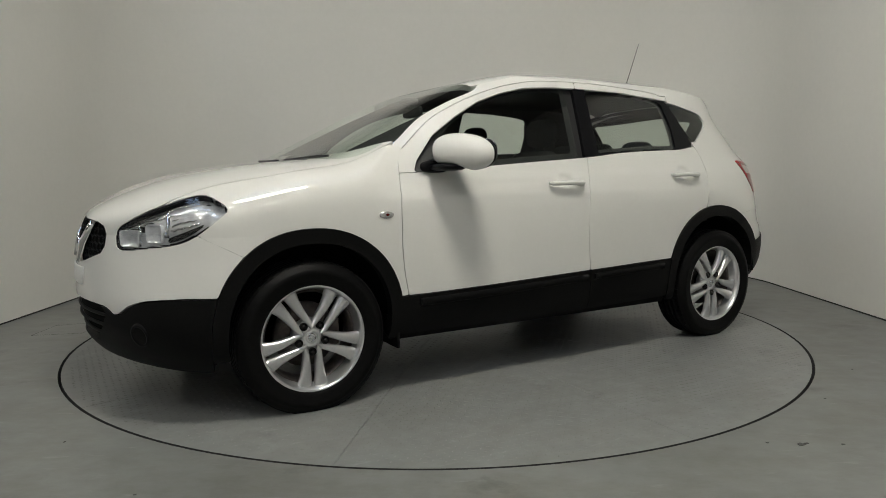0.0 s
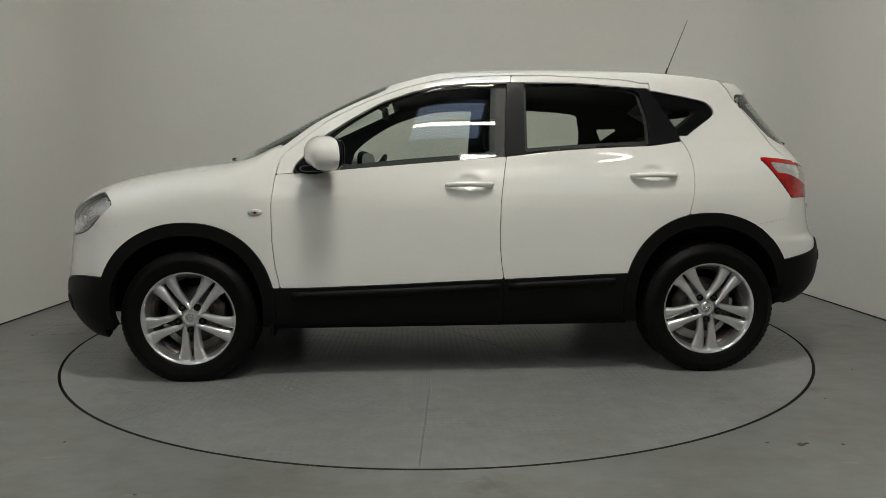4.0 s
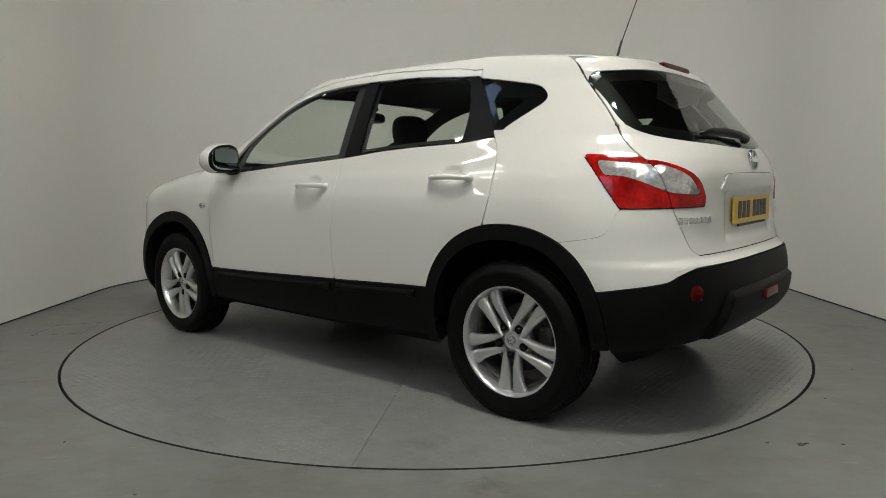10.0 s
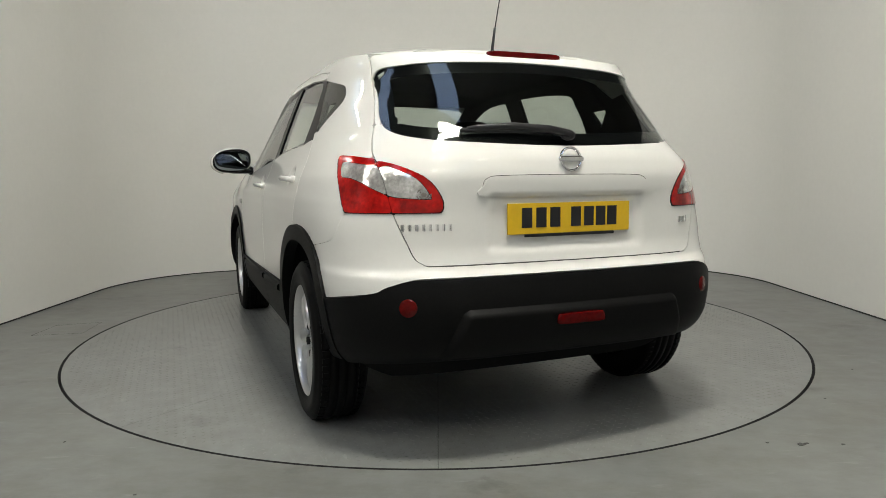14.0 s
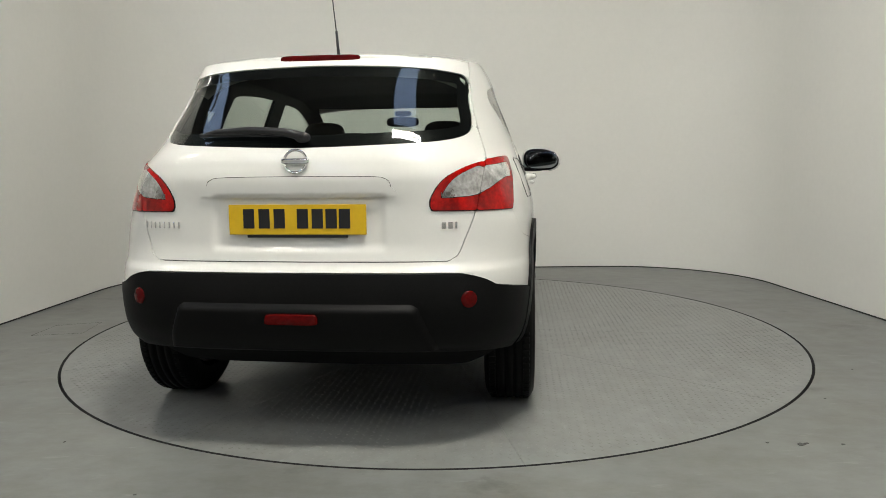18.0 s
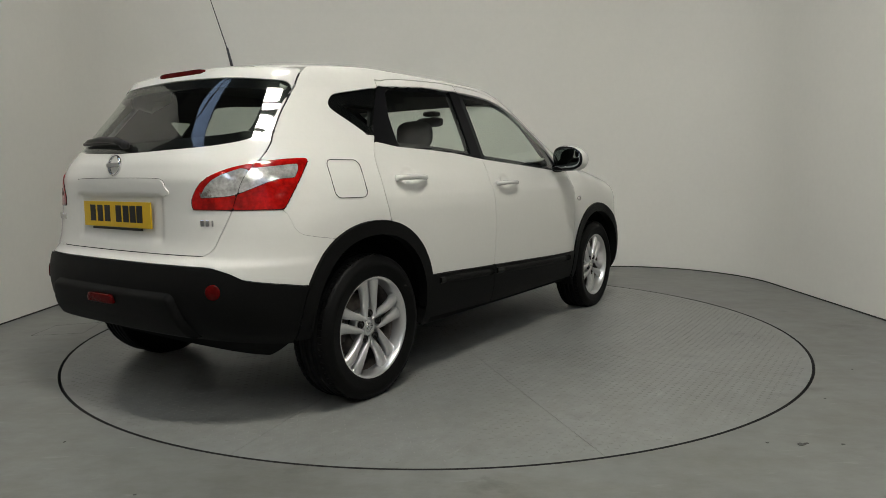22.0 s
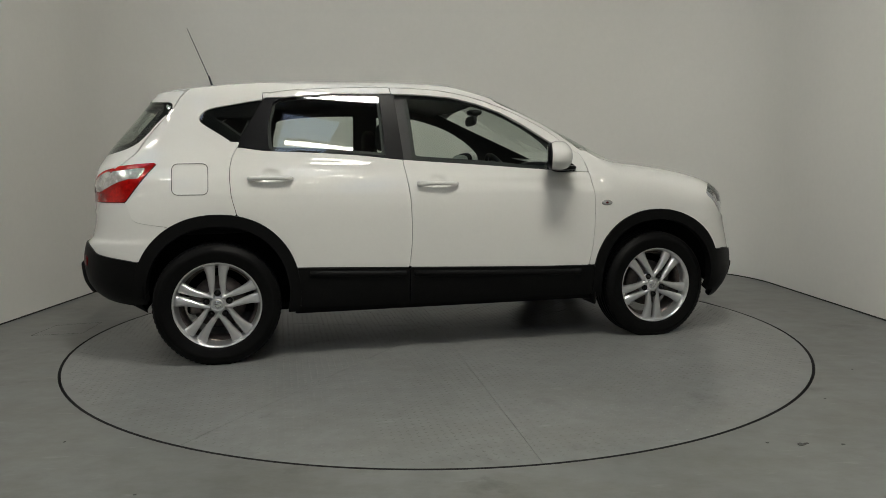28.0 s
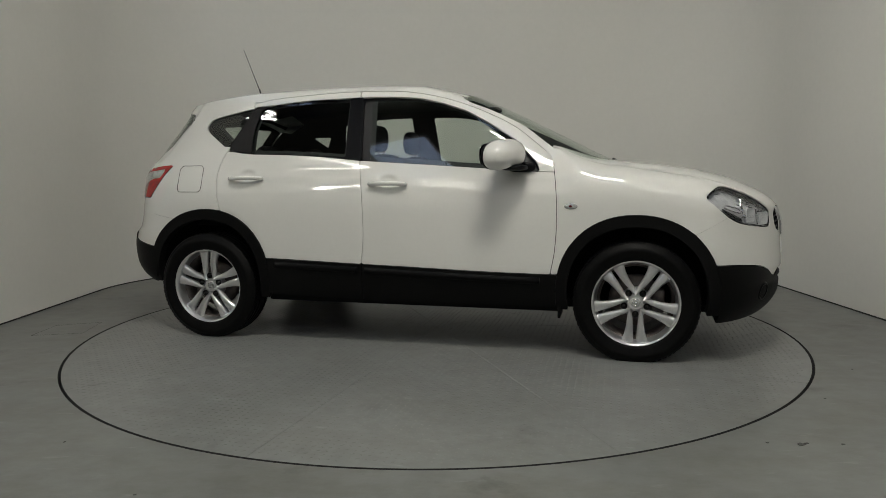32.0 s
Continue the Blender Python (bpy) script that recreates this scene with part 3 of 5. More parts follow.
# rear quarters with the roof sides
bumper_top = curve((-2.2, 0.893), (-1.78, 0.893), (-1.755, 0.87), (-1.735, 0.81), (-1.705, 0.786), (-1.57, 0.761), (-1.45, 0.74))
quarter_low = cut(LOW, most(X(LOW) - rear_gap(Z(LOW)), clad_top(X(LOW)) - Z(LOW), -arches(LOW), -poly(LOW, TAILLAMP), -gate(LOW), Z(LOW) - 1.21 - GAP, np.where(X(LOW) < -1.5, bumper_top(X(LOW)) - Z(LOW) - 0.0012, -1)) + GAP)
quarter_zone = most(X(HIGH) - rear_gap(Z(HIGH)), Z(HIGH) - roof_edge(X(HIGH)) - GAP, 1.21 - Z(HIGH) - GAP, -poly(HIGH, QUARTER), -gate(HIGH))
rail_zone = most(np.where(X(HIGH) > 0.83, 1.0, roof_gap(np.clip(X(HIGH), -0.99, 0.83))) - Z(HIGH), -1.25 - X(HIGH), 1.09 - Z(HIGH), Z(HIGH) - roof_edge(X(HIGH)) - GAP, X(HIGH) - screen_side(Z(HIGH)) - 0.004)
quarter_high = cut(HIGH, least(quarter_zone, rail_zone) + GAP)
quarters = pair("rear_quarter", flanged(joined(quarter_low, quarter_high)), WHITE, car, "white rear quarter with the roof side and windscreen pillar")
pair("quarter_glass", cut(IN, most(poly(IN, QUARTER) + 0.001, X(IN) - rear_gap(Z(IN)) + 0.002)), REARGLASS, quarters)
QUARTER_IN = [(-1.10, 1.352), (-1.32, 1.352), (-1.16, 1.232)]
BORDER = offset(HIGH, -0.011)
pair("glass_border", cut(BORDER, most(poly(BORDER, QUARTER) + 0.002, X(BORDER) - rear_gap(Z(BORDER)) + 0.003, -poly(BORDER, QUARTER_IN) - 0.004)), GLOSSBLACK, quarters, "black printed border of the quarter glass")
# windscreen
wide_ = np.concatenate([(HIGH * (1, -1, 1))[::-1], HIGH[1:]], axis=0)
glass_in = offset(wide_, -0.004)
mesh_object("windscreen", *cut(glass_in, most(screen_side(Z(wide_)) + 0.002 - X(wide_), np.where(X(wide_) < 0.337, Z(wide_) - roof_z(X(wide_), Yc(wide_)) + 0.004, Z(wide_) - 1.53), 1.075 - Z(wide_))), SCREEN, car)
# roof
mesh_object("roof", *flanged((list(ROOF.reshape(-1, 3)), [(i * 61 + j, i * 61 + j + 1, (i + 1) * 61 + j + 1, (i + 1) * 61 + j) for i in range(115) for j in range(60)]), 0.03, (-0.5, 0, 0.8)), WHITE, car)
# tailgate
low2_ = np.concatenate([LOW[:, :], (LOW * (1, -1, 1))[::-1][1:]], axis=0)
high2_ = np.concatenate([HIGH[:, :], (HIGH * (1, -1, 1))[::-1][1:]], axis=0)


def gate_glass(P):
    return most(polygon_distance(Yc(P), Z(P), GATEGLASS), X(P) + 1.3)


def lamp_hole(P):
    return most(polygon_distance(X(P), Z(P), TAILLAMP), 0.75 * (lamp_end(Z(P)) - np.abs(Yc(P))))


gate_low = cut(low2_, most(gate(low2_), Z(low2_) - 1.21 - GAP, -lamp_hole(low2_), -gate_glass(low2_)) + GAP)
gate_high = cut(high2_, most(gate(high2_), 1.21 - Z(high2_) - GAP, -gate_glass(high2_), Z(high2_) - 1.50) + GAP)
tailgate = mesh_object("tailgate", *flanged(joined(gate_low, gate_high), 0.014, (-1.2, 0, 0.9)), WHITE, car)
gl_ = [offset(low2_, -0.003), offset(high2_, -0.003)]
mesh_object("rear_glass", *joined(cut(gl_[0], most(gate_glass(gl_[0]), Z(gl_[0]) - 1.21)), cut(gl_[1], most(gate_glass(gl_[1]), 1.2095 - Z(gl_[1])))), REARGLASS, tailgate)
border_ = [offset(low2_, -0.007), offset(high2_, -0.007)]
printed = lambda P: most(gate_glass(P) + 0.002, -polygon_distance(Yc(P), Z(P), GATEGLASS) - 0.045)
mesh_object("glass_border", *joined(cut(border_[0], most(printed(border_[0]), Z(border_[0]) - 1.21)), cut(border_[1], most(printed(border_[1]), 1.2095 - Z(border_[1])))), GLOSSBLACK, tailgate, "black printed border of the rear glass")
# tail lamps: an outer piece on the quarter, an inner piece on the tailgate
outer_ = most(poly(LOW, TAILLAMP), gate(LOW) * -1)
inner_ = most(lamp_hole(LOW), gate(LOW))
LAMP = offset(LOW, 0.004)
clear_low = curve((-2.0, 0.935), (-1.92, 0.945), (-1.86, 0.972), (-1.80, 0.999), (-1.74, 1.014), (-1.6, 1.02))  # z of the clear window's lower edge at x
clear_out = most(poly(LAMP, TAILLAMP) + 0.021, 0.80 * (clear_low(X(LAMP)) - Z(LAMP)), X(LAMP) + 1.668 - 0.35 * (Z(LAMP) - 1.05))
pair("tail_lamp", flanged(cut(LAMP, most(outer_, -clear_out) + 0.0009), 0.02), RED, quarters, "red tail lamp lens")
pair("tail_lamp_window", flanged(cut(LAMP, most(outer_, clear_out) + 0.0009), 0.02), LENS, quarters, "clear indicator lens")
clear_in = most(lamp_hole(LAMP) + 0.026, 0.926 - Z(LAMP), 0.75 * (clear_low(X(LAMP)) - Z(LAMP)))
pair("inner_lamp", flanged(cut(LAMP, most(inner_, -clear_in) + 0.0009), 0.02), RED, tailgate, "red tail lamp lens")
pair("inner_lamp_window", flanged(cut(LAMP, most(inner_, clear_in) + 0.0009), 0.02), LENS, tailgate, "clear reversing lens")
spot_ = offset(LOW, 0.0055)
for r0_, r1_ in ((0.0, 0.010), (0.013, 0.018), (0.021, 0.026)):
    away_ = np.hypot(Yc(spot_) - 0.556, 1.15 * (Z(spot_) - 0.955)) + np.where(X(spot_) < -1.5, 0, 9)
    pair("lamp_optic", flanged(cut(spot_, most(away_ - r1_, r0_ - away_)), 0.004), STEEL, tailgate, "dark ring of the reversing lamp")
lamp_rim = offset(LOW, 0.0025)
pair("lamp_seal", flanged(cut(lamp_rim, most(lamp_hole(lamp_rim) - 0.0022, -lamp_hole(lamp_rim) - 0.005)), 0.01), GLOSSBLACK, quarters, "black seal round the tail lamp")
# bumpers
bump_w = cut(low2_, most(1.5 - X(low2_), -wing_seam(low2_) - 0.0013, clad_top(X(low2_)) - Z(low2_), Z(low2_) - ZL - 0.0126, -arches(low2_), -poly(low2_, HEADLAMP), -polygon_distance(np.abs(Yc(low2_)), Z(low2_), GRILLE)) + GAP)
top2_ = both_
bump_t = cut(top2_, most(1.75 - X(top2_), np.where(X(top2_) < 1.95, 1.0, hood_edge(np.minimum(X(top2_), 2.15)) - np.abs(Yc(top2_))), -poly(top2_, HEADLAMP), -polygon_distance(np.abs(Yc(top2_)), Z(top2_), GRILLE)) + GAP)
front_bumper = mesh_object("front_bumper", *panels(bump_w, bump_t, depth=0.02, inward=(1.2, 0, 0.5)), WHITE, car)
rear_bumper = mesh_object("rear_bumper", *flanged(cut(low2_, most(X(low2_) + 1.5, clad_top(X(low2_)) - Z(low2_), Z(low2_) - bumper_top(X(low2_)) - 0.0012, -arches(low2_), -gate(low2_), -poly(low2_, TAILLAMP)) + GAP), 0.02, (-1.4, 0, 0.5)), WHITE, car)
# black cladding
CLAD = offset(low2_, 0.008)
CL = offset(LOW, 0.008)
clad_zone = most(Z(CL) - clad_top(X(CL)), clad_low(X(CL)) - Z(CL))
pair("sill_cladding", flanged(cut(CL, most(clad_zone, X(CL) - 0.93, -0.255 - X(CL), -arches(CL)) + GAP), 0.02), BLACK, front_doors, "black sill cladding")
pair("sill_cladding", flanged(cut(CL, most(clad_zone, X(CL) + 0.255, -0.92 - X(CL), -arches(CL)) + GAP), 0.02), BLACK, rear_doors, "black sill cladding")
AR = offset(LOW, 0.012)
pair("arch_trim", flanged(cut(AR, most(arch(AR, 1.31, 0.425, 0.435, 0.365), -arch(AR, 1.31, 0.365, 0.372, 0.365), 0.27 - Z(AR))), 0.05), BLACK, wings, "black wheel arch trim")
pair("arch_trim", flanged(cut(AR, most(arch(AR, -1.295, 0.425, 0.44, 0.38), -arch(AR, -1.295, 0.365, 0.376, 0.38), np.where(X(AR) < -1.3, 0.345, 0.27) - Z(AR))), 0.05), BLACK, quarters, "black wheel arch trim")
czone2 = most(Z(CLAD) - clad_top(X(CLAD)), clad_low(X(CLAD)) - Z(CLAD))
GRILLE_LOW = [(-0.2, 0.50), (0.39, 0.50), (0.46, 0.462), (0.475, 0.445), (0.44, 0.39), (0.31, 0.305), (-0.2, 0.298)]
mesh_object("lower_bumper", *flanged(cut(CLAD, most(czone2, 1.60 - X(CLAD), -arches(CLAD), -most(polygon_distance(np.abs(Yc(CLAD)), Z(CLAD), GRILLE_LOW), 1.9 - X(CLAD))) + GAP), 0.03, (1.4, 0, 0.5)), BLACK, front_bumper, "black lower bumper")
lower_rear = mesh_object("lower_bumper", *flanged(cut(CLAD, most(czone2, X(CLAD) + 1.60, -arches(CLAD)) + GAP), 0.03, (-1.4, 0, 0.5)), BLACK, rear_bumper, "black lower bumper")
# headlamps
HL = offset(LOW, -0.004)
HT = offset(TOP, -0.004)


def lamp_pieces(A, B, grow):
    return joined(cut(A, most(poly(A, HEADLAMP) + grow, Z(A) - ZL - 0.0126, 1.5 - X(A))), cut(B, most(poly(B, HEADLAMP) + grow, hood_edge(X(B)) - Yc(B) - 0.02)))


headlamps = pair("headlamp", lamp_pieces(offset(LOW, -0.035), offset(TOP, -0.035), -0.012), REFLECTOR, front_bumper, "chrome-backed headlamp")
ring_ = lambda A: most(poly(A, HEADLAMP), -poly(A, HEADLAMP) - 0.007)
pair("headlamp_bezel", panels(cut(HL, most(ring_(HL), Z(HL) - ZL - 0.0126, 1.5 - X(HL))), cut(HT, most(ring_(HT))), depth=0.02), GLOSSBLACK, headlamps)
pair("headlamp_cover", lamp_pieces(HL, HT, 0.004), CLEAR, headlamps, "clear cover")
# inner shell, floor and arches
INNER = offset(low2_, -0.022)
mesh_object("inner_shell", *cut(INNER, most(Z(INNER) - np.where(X(INNER) > 0.9, np.minimum(hood_height(X(INNER)) - 0.25, 0.80), belt(X(INNER)) - 0.03), 0.25 - Z(INNER), -arches(INNER, -0.02), -poly(INNER, HEADLAMP) + 0.02)), LINER, car, "dark inner body shell")
deck_ = box(-1.50, 1.75, -0.66, 0.66, 0.245, 0.30, 0.02)
box(0.95, 1.95, -0.55, 0.55, 0.29, 0.78, 0.05, deck_)
box(-1.95, -0.9, -0.50, 0.50, 0.36, 0.62, 0.05, deck_)
part("underbody", deck_, LINER, car, "black underbody")
for xc_, zc_ in ((1.31, 0.365), (-1.295, 0.38)):
    a_ = np.linspace(0, math.pi, 25)
    v_, f_ = [], []
    for k, ang in enumerate(a_):
        for y in (0.86, 0.60, 0.52):
            v_.append((xc_ + 0.40 * math.cos(ang), y, zc_ + 0.41 * math.sin(ang)))
        v_.append((xc_, 0.52, zc_ - 0.12))
    for k in range(24):
        for j in range(3):
            f_.append((4 * k + j, 4 * k + j + 1, 4 * k + 5 + j, 4 * k + 4 + j))
    pair("wheel_housing", (v_, f_), LINER, car)


# wheels
def spoke(ang, offs):
    """One blade of a twin spoke, from the hub out to the rim."""
    verts, faces = [], []
    rows = []
    for r, half, face, t in ((0.035, 0.0105, 0.040, 0.0285), (0.085, 0.0145, 0.047, 0.0290), (0.13, 0.0185, 0.049, 0.0295), (0.17, 0.0230, 0.047, 0.0325), (0.205, 0.030, 0.042, 0.038), (0.226, 0.038, 0.036, 0.047)):
        c = offs * t
        rows.append((r, c, half, face))
    for r, c, half, face in rows:
        for dy, dz in ((-half, -0.030), (-half, -0.008), (-half * 0.45, 0.0), (half * 0.45, 0.0), (half, -0.008), (half, -0.030)):
            verts.append((r * math.cos(ang) - (c + dy) * math.sin(ang), face + dz, r * math.sin(ang) + (c + dy) * math.cos(ang)))
    for i in range(len(rows) - 1):
        for j in range(5):
            a = i * 6 + j
            faces.append((a, a + 1, a + 7, a + 6))
    faces += [tuple(range(6)), tuple(range(30, 36))[::-1]]
    return verts, faces


def wheel(name_side):
    """A wheel at the origin, its face towards +y."""
    w = new("wheel")
    w.parent = car
    R = 0.337
    prof = [(0.222, -0.105), (0.245, -0.110), (0.29, -0.108), (0.318, -0.096), (0.332, -0.085)]
    for g_ in (-0.055, -0.018, 0.018, 0.055):
        prof += [(R - 0.0015, g_ - 0.006), (R - 0.008, g_ - 0.0055), (R - 0.008, g_ + 0.0055), (R - 0.0015, g_ + 0.006)]
    prof += [(0.332, 0.085), (0.320, 0.096), (0.305, 0.103), (0.303, 0.1055), (0.285, 0.1085), (0.282, 0.107), (0.25, 0.106), (0.236, 0.098), (0.226, 0.090)]
    tyre = mesh_object("tyre", *lathe(prof, 96), RUBBER, w, "black road tyre with worn tread")
    # tread blocks along the shoulders
    v, f = [], []
    for k in range(72):
        a = 2 * math.pi * k / 72
        for s in (-1, 1):
            b = len(v)
            for da, rr, y in ((0, R, 0.060), (0.055, R, 0.060), (0.055, 0.334, 0.084), (0, 0.334, 0.084), (0, 0.326, 0.060), (0.055, 0.326, 0.060), (0.055, 0.32, 0.089), (0, 0.32, 0.089)):
                v.append(((rr + 0.001) * math.cos(a + da), s * y, (rr + 0.001) * math.sin(a + da)))
            f += [tuple(b + i for i in q) for q in ((0, 1, 2, 3), (0, 4, 5, 1), (1, 5, 6, 2), (2, 6, 7, 3), (3, 7, 4, 0))]
    tagged(mesh_object("tread", v, f, RUBBER, tyre, smooth=False), kind="stuff")
    rim = mesh_object("rim", *lathe([(0.208, 0.030), (0.214, 0.050), (0.220, 0.070), (0.224, 0.090), (0.230, 0.096), (0.237, 0.0965), (0.240, 0.092), (0.236, 0.086)], 80), ALLOY, w, "silver alloy rim")
    mesh_object("rim_barrel", *lathe([(0.205, -0.09), (0.19, -0.05), (0.195, 0.02), (0.209, 0.032)], 64), STEEL, w, "dark inner barrel of the rim")
    for k in range(5):
        for s in (-1, 1):
            sp = spoke(math.radians(90 + 36 + 72 * k), s)
            mesh_object("spoke", moved(sp, Matrix.Translation((0, 0.030, 0)))[0], sp[1], ALLOY, rim)
    hubv = lathe([(0.0, 0.0625), (0.022, 0.0625), (0.026, 0.0615), (0.0275, 0.058), (0.030, 0.058), (0.033, 0.0605), (0.042, 0.060), (0.050, 0.055), (0.076, 0.050), (0.082, 0.040), (0.082, 0.01), (0.0, 0.01)], 40)
    mesh_object("hub", *hubv, ALLOY, rim)
    mesh_object("hub_badge", *joined(lathe([(0.018, 0.061), (0.018, 0.0640), (0.0145, 0.0640), (0.0145, 0.061)], 32), moved(tube([(-0.019, 0, 0), (0.019, 0, 0)], 0.0035, 8), Matrix.Translation((0, 0.0625, 0)))), CHROME, rim, "small chrome ring and bar")
    for k in range(5):
        a = math.radians(90 + 72 * k + 180)
        m = Matrix.Translation((0.063 * math.cos(a), 0.0585, 0.063 * math.sin(a)))
        mesh_object("wheel_nut", *moved(joined(lathe([(0.0180, 0.0), (0.0180, 0.010), (0.0170, 0.011), (0.0155, 0.010), (0.0150, 0.002), (0.0, 0.002)], 20), lathe([(0.0085, 0.0), (0.0085, 0.011), (0.0, 0.012)], 6)), m), LUG, rim)
    mesh_object("brake_disc", *lathe([(0.06, -0.02), (0.145, -0.02), (0.145, -0.045), (0.06, -0.045)], 48), STEEL, w, "rusty brake disc")
    part("brake_caliper", box(-0.155, -0.085, -0.055, -0.005, -0.065, 0.065, 0.012), STEEL, w)
    mesh_object("hub_back", *lathe([(0.0, -0.03), (0.06, -0.02), (0.06, -0.1), (0.0, -0.1)], 24), LINER, w)
    return w


first = wheel("left")
for n_, (x_, y_, z_, turn) in enumerate(((1.315, 0.785, 0.322, (0, 0)), (-1.315, 0.775, 0.330, (0, 0)), (1.315, -0.785, 0.322, (0, 180)), (-1.315, -0.775, 0.330, (180, 180)))):
    m_ = pose(x_ - CX, y_ - CY, z_, 0, *turn)
    if n_ == 0:
        first.matrix_basis = m_
    else:
        copy_thing(first, m_)


def rounded(cx, cy, cz, sx, sy, sz, power=2.6, n=18, shape=None):
    """A closed, rounded, boxy form."""
    verts, faces = [], []
    for i in range(n + 1):
        la = math.pi * (i / n - 0.5)
        for j in range(2 * n):
            lo = math.pi * j / n
            c = [math.cos(la) * math.cos(lo), math.cos(la) * math.sin(lo), math.sin(la)]
            c = [math.copysign(abs(q) ** (2 / power), q) for q in c]
            p = (c[0] * sx, c[1] * sy, c[2] * sz)
            if shape:
                p = shape(*p)
            verts.append((cx + p[0], cy + p[1], cz + p[2]))
    for i in range(n):
        for j in range(2 * n):
            a, b = i * 2 * n + j, i * 2 * n + (j + 1) % (2 * n)
            faces.append((a, b, b + 2 * n, a + 2 * n))
    return verts, faces


# door mirrors
def mirror_shape(x, y, z):
    back = -0.066
    k = 1 - 0.25 * max(0, y / 0.135) ** 2
    floor_z = -0.060 - 0.026 * min(max((y - 0.02) / 0.05, 0.0), 1.0)  # a flat underside that drops at the outer end
    return (max(x, back) - 0.05 * y / 0.135, y, max(z, floor_z) * k * (1 - 0.35 * max(0, x / 0.09) ** 2) - 0.012 * (y / 0.135))


mirrors = pair("mirror_housing", rounded(0.615, 0.978, 1.125, 0.080, 0.135, 0.086, 2.7, 18, mirror_shape), WHITE, front_doors, "white door mirror housing")
pair("mirror_rim", rounded(0.562, 0.976, 1.125, 0.022, 0.125, 0.077, 2.7, 14, lambda px, py, pz: (px - 0.05 * py / 0.135, py, pz * (1 - 0.25 * max(0, py / 0.135) ** 2) - 0.012 * (py / 0.135))), GLOSSBLACK, mirrors, "black mirror surround")
pair("mirror_glass", rounded(0.5405, 0.978, 1.125, 0.003, 0.112, 0.064, 3.0, 12, lambda px, py, pz: (px - 0.05 * py / 0.135, py, pz)), MIRROR, mirrors)
pair("mirror_foot", joined(rounded(0.66, 0.915, 1.058, 0.072, 0.085, 0.017, 3.0, 12), rounded(0.69, 0.846, 1.062, 0.080, 0.016, 0.030, 2.6, 12)), GLOSSBLACK, mirrors, "black mirror foot")
# door handles
for doors_, xa_, xb_, za_ in ((front_doors, -0.205, 0.03, 0.972), (rear_doors, -1.13, -0.895, 1.010)):
    xm_ = (xa_ + xb_) / 2
    yo_ = float(side(xm_, za_))
    grip_ = tube([(xa_ + (xb_ - xa_) * q, yo_ + 0.012 + 0.022 * math.sin(math.pi * min(max(q, 0.0), 1.0)) ** 0.5, za_ + 0.004 * math.sin(math.pi * q)) for q in np.linspace(0, 1, 13)], [0.008] + [0.0125] * 11 + [0.008], 10)
    hs_ = pair("door_handle", grip_, WHITE, doors_, "white grip handle")
    pair("key_seat", rounded(xa_ + 0.02, yo_ + 0.006, za_, 0.022, 0.016, 0.016, 3, 10), WHITE, doors_)
# side repeaters
pair("side_repeater", joined(rounded(0.965, float(side(0.965, 0.845)) + 0.001, 0.846, 0.036, 0.008, 0.017, 2.0, 12)), LENS, wings, "small oval side repeater")
pair("repeater_bulb", rounded(0.963, float(side(0.965, 0.845)) + 0.007, 0.847, 0.010, 0.004, 0.006, 2.0, 8), DARKRED, wings)
# sill steps of the cladding
for doors_, xa_, xb_ in ((front_doors, -0.235, 0.80), (rear_doors, -0.82, -0.28)):
    zt_ = [float(sill_top((xa_ + xb_) / 2)) - 0.035] * 2
    pts_ = [(x, float(side(x, 0.46)) + 0.010, float(sill_top(x)) - 0.035) for x in np.linspace(xa_, xb_, 12)]
    v_, f_ = [], []
    for x, y, z in pts_:
        v_ += [(x, y - 0.008, z + 0.020), (x, y + 0.009, z + 0.012), (x, y + 0.011, z - 0.010), (x, y - 0.006, z - 0.022)]
    for k in range(len(pts_) - 1):
        f_ += [(4 * k + j, 4 * k + j + 1, 4 * k + 5 + j, 4 * k + 4 + j) for j in range(3)]
    f_ += [(0, 1, 2, 3), tuple(range(len(v_) - 4, len(v_)))[::-1]]
    pair("sill_strip", (v_, f_), BLACK, doors_)
# mud flaps
for x_, p_ in ((0.905, wings),):
    bm_ = box(x_ - 0.008, x_ + 0.008, 0.70, 0.87, 0.20 if x_ < 0 else 0.22, 0.36, 0.006)
    bm_.verts.index_update()
    pc_ = ([v.co.copy() for v in bm_.verts], [[v.index for v in f.verts] for f in bm_.faces])
    bm_.free()
    pair("mud_flap", pc_, BLACK, p_)
# aerial
mesh_object("aerial", *joined(tube([(-1.352, 0, 1.548), (-1.358, 0, 1.575), (-1.385, 0, 1.665)], [0.014, 0.007, 0.0055], 10), tube([(-1.385, 0, 1.66), (-1.502, 0, 1.955)], [0.0028, 0.0018], 8)), INK, car, "black whip aerial")
# spoiler with the high brake lamp
v_, f_ = [], []
for y in np.linspace(-1, 1, 41):
    a = abs(y)
    yy, sweep, dz = 0.588 * y, 0.07 * a ** 3, -0.085 * a ** 4
    xe = -1.648 + sweep + 0.02 * a ** 8
    for dx, z in ((0.24, 1.545), (0.14, 1.538), (0.04, 1.522), (0.008, 1.514), (0.0, 1.502), (0.004, 1.478), (0.012, 1.470), (0.05, 1.468), (0.12, 1.455)):
        v_.append((xe + dx, yy, z + dz - (0.02 * a ** 10 if z > 1.5 else 0)))
for k in range(40):
    f_ += [(9 * k + j, 9 * k + j + 1, 9 * k + 10 + j, 9 * k + 9 + j) for j in range(8)]
f_ += [tuple(range(9)), tuple(range(len(v_) - 9, len(v_)))[::-1]]
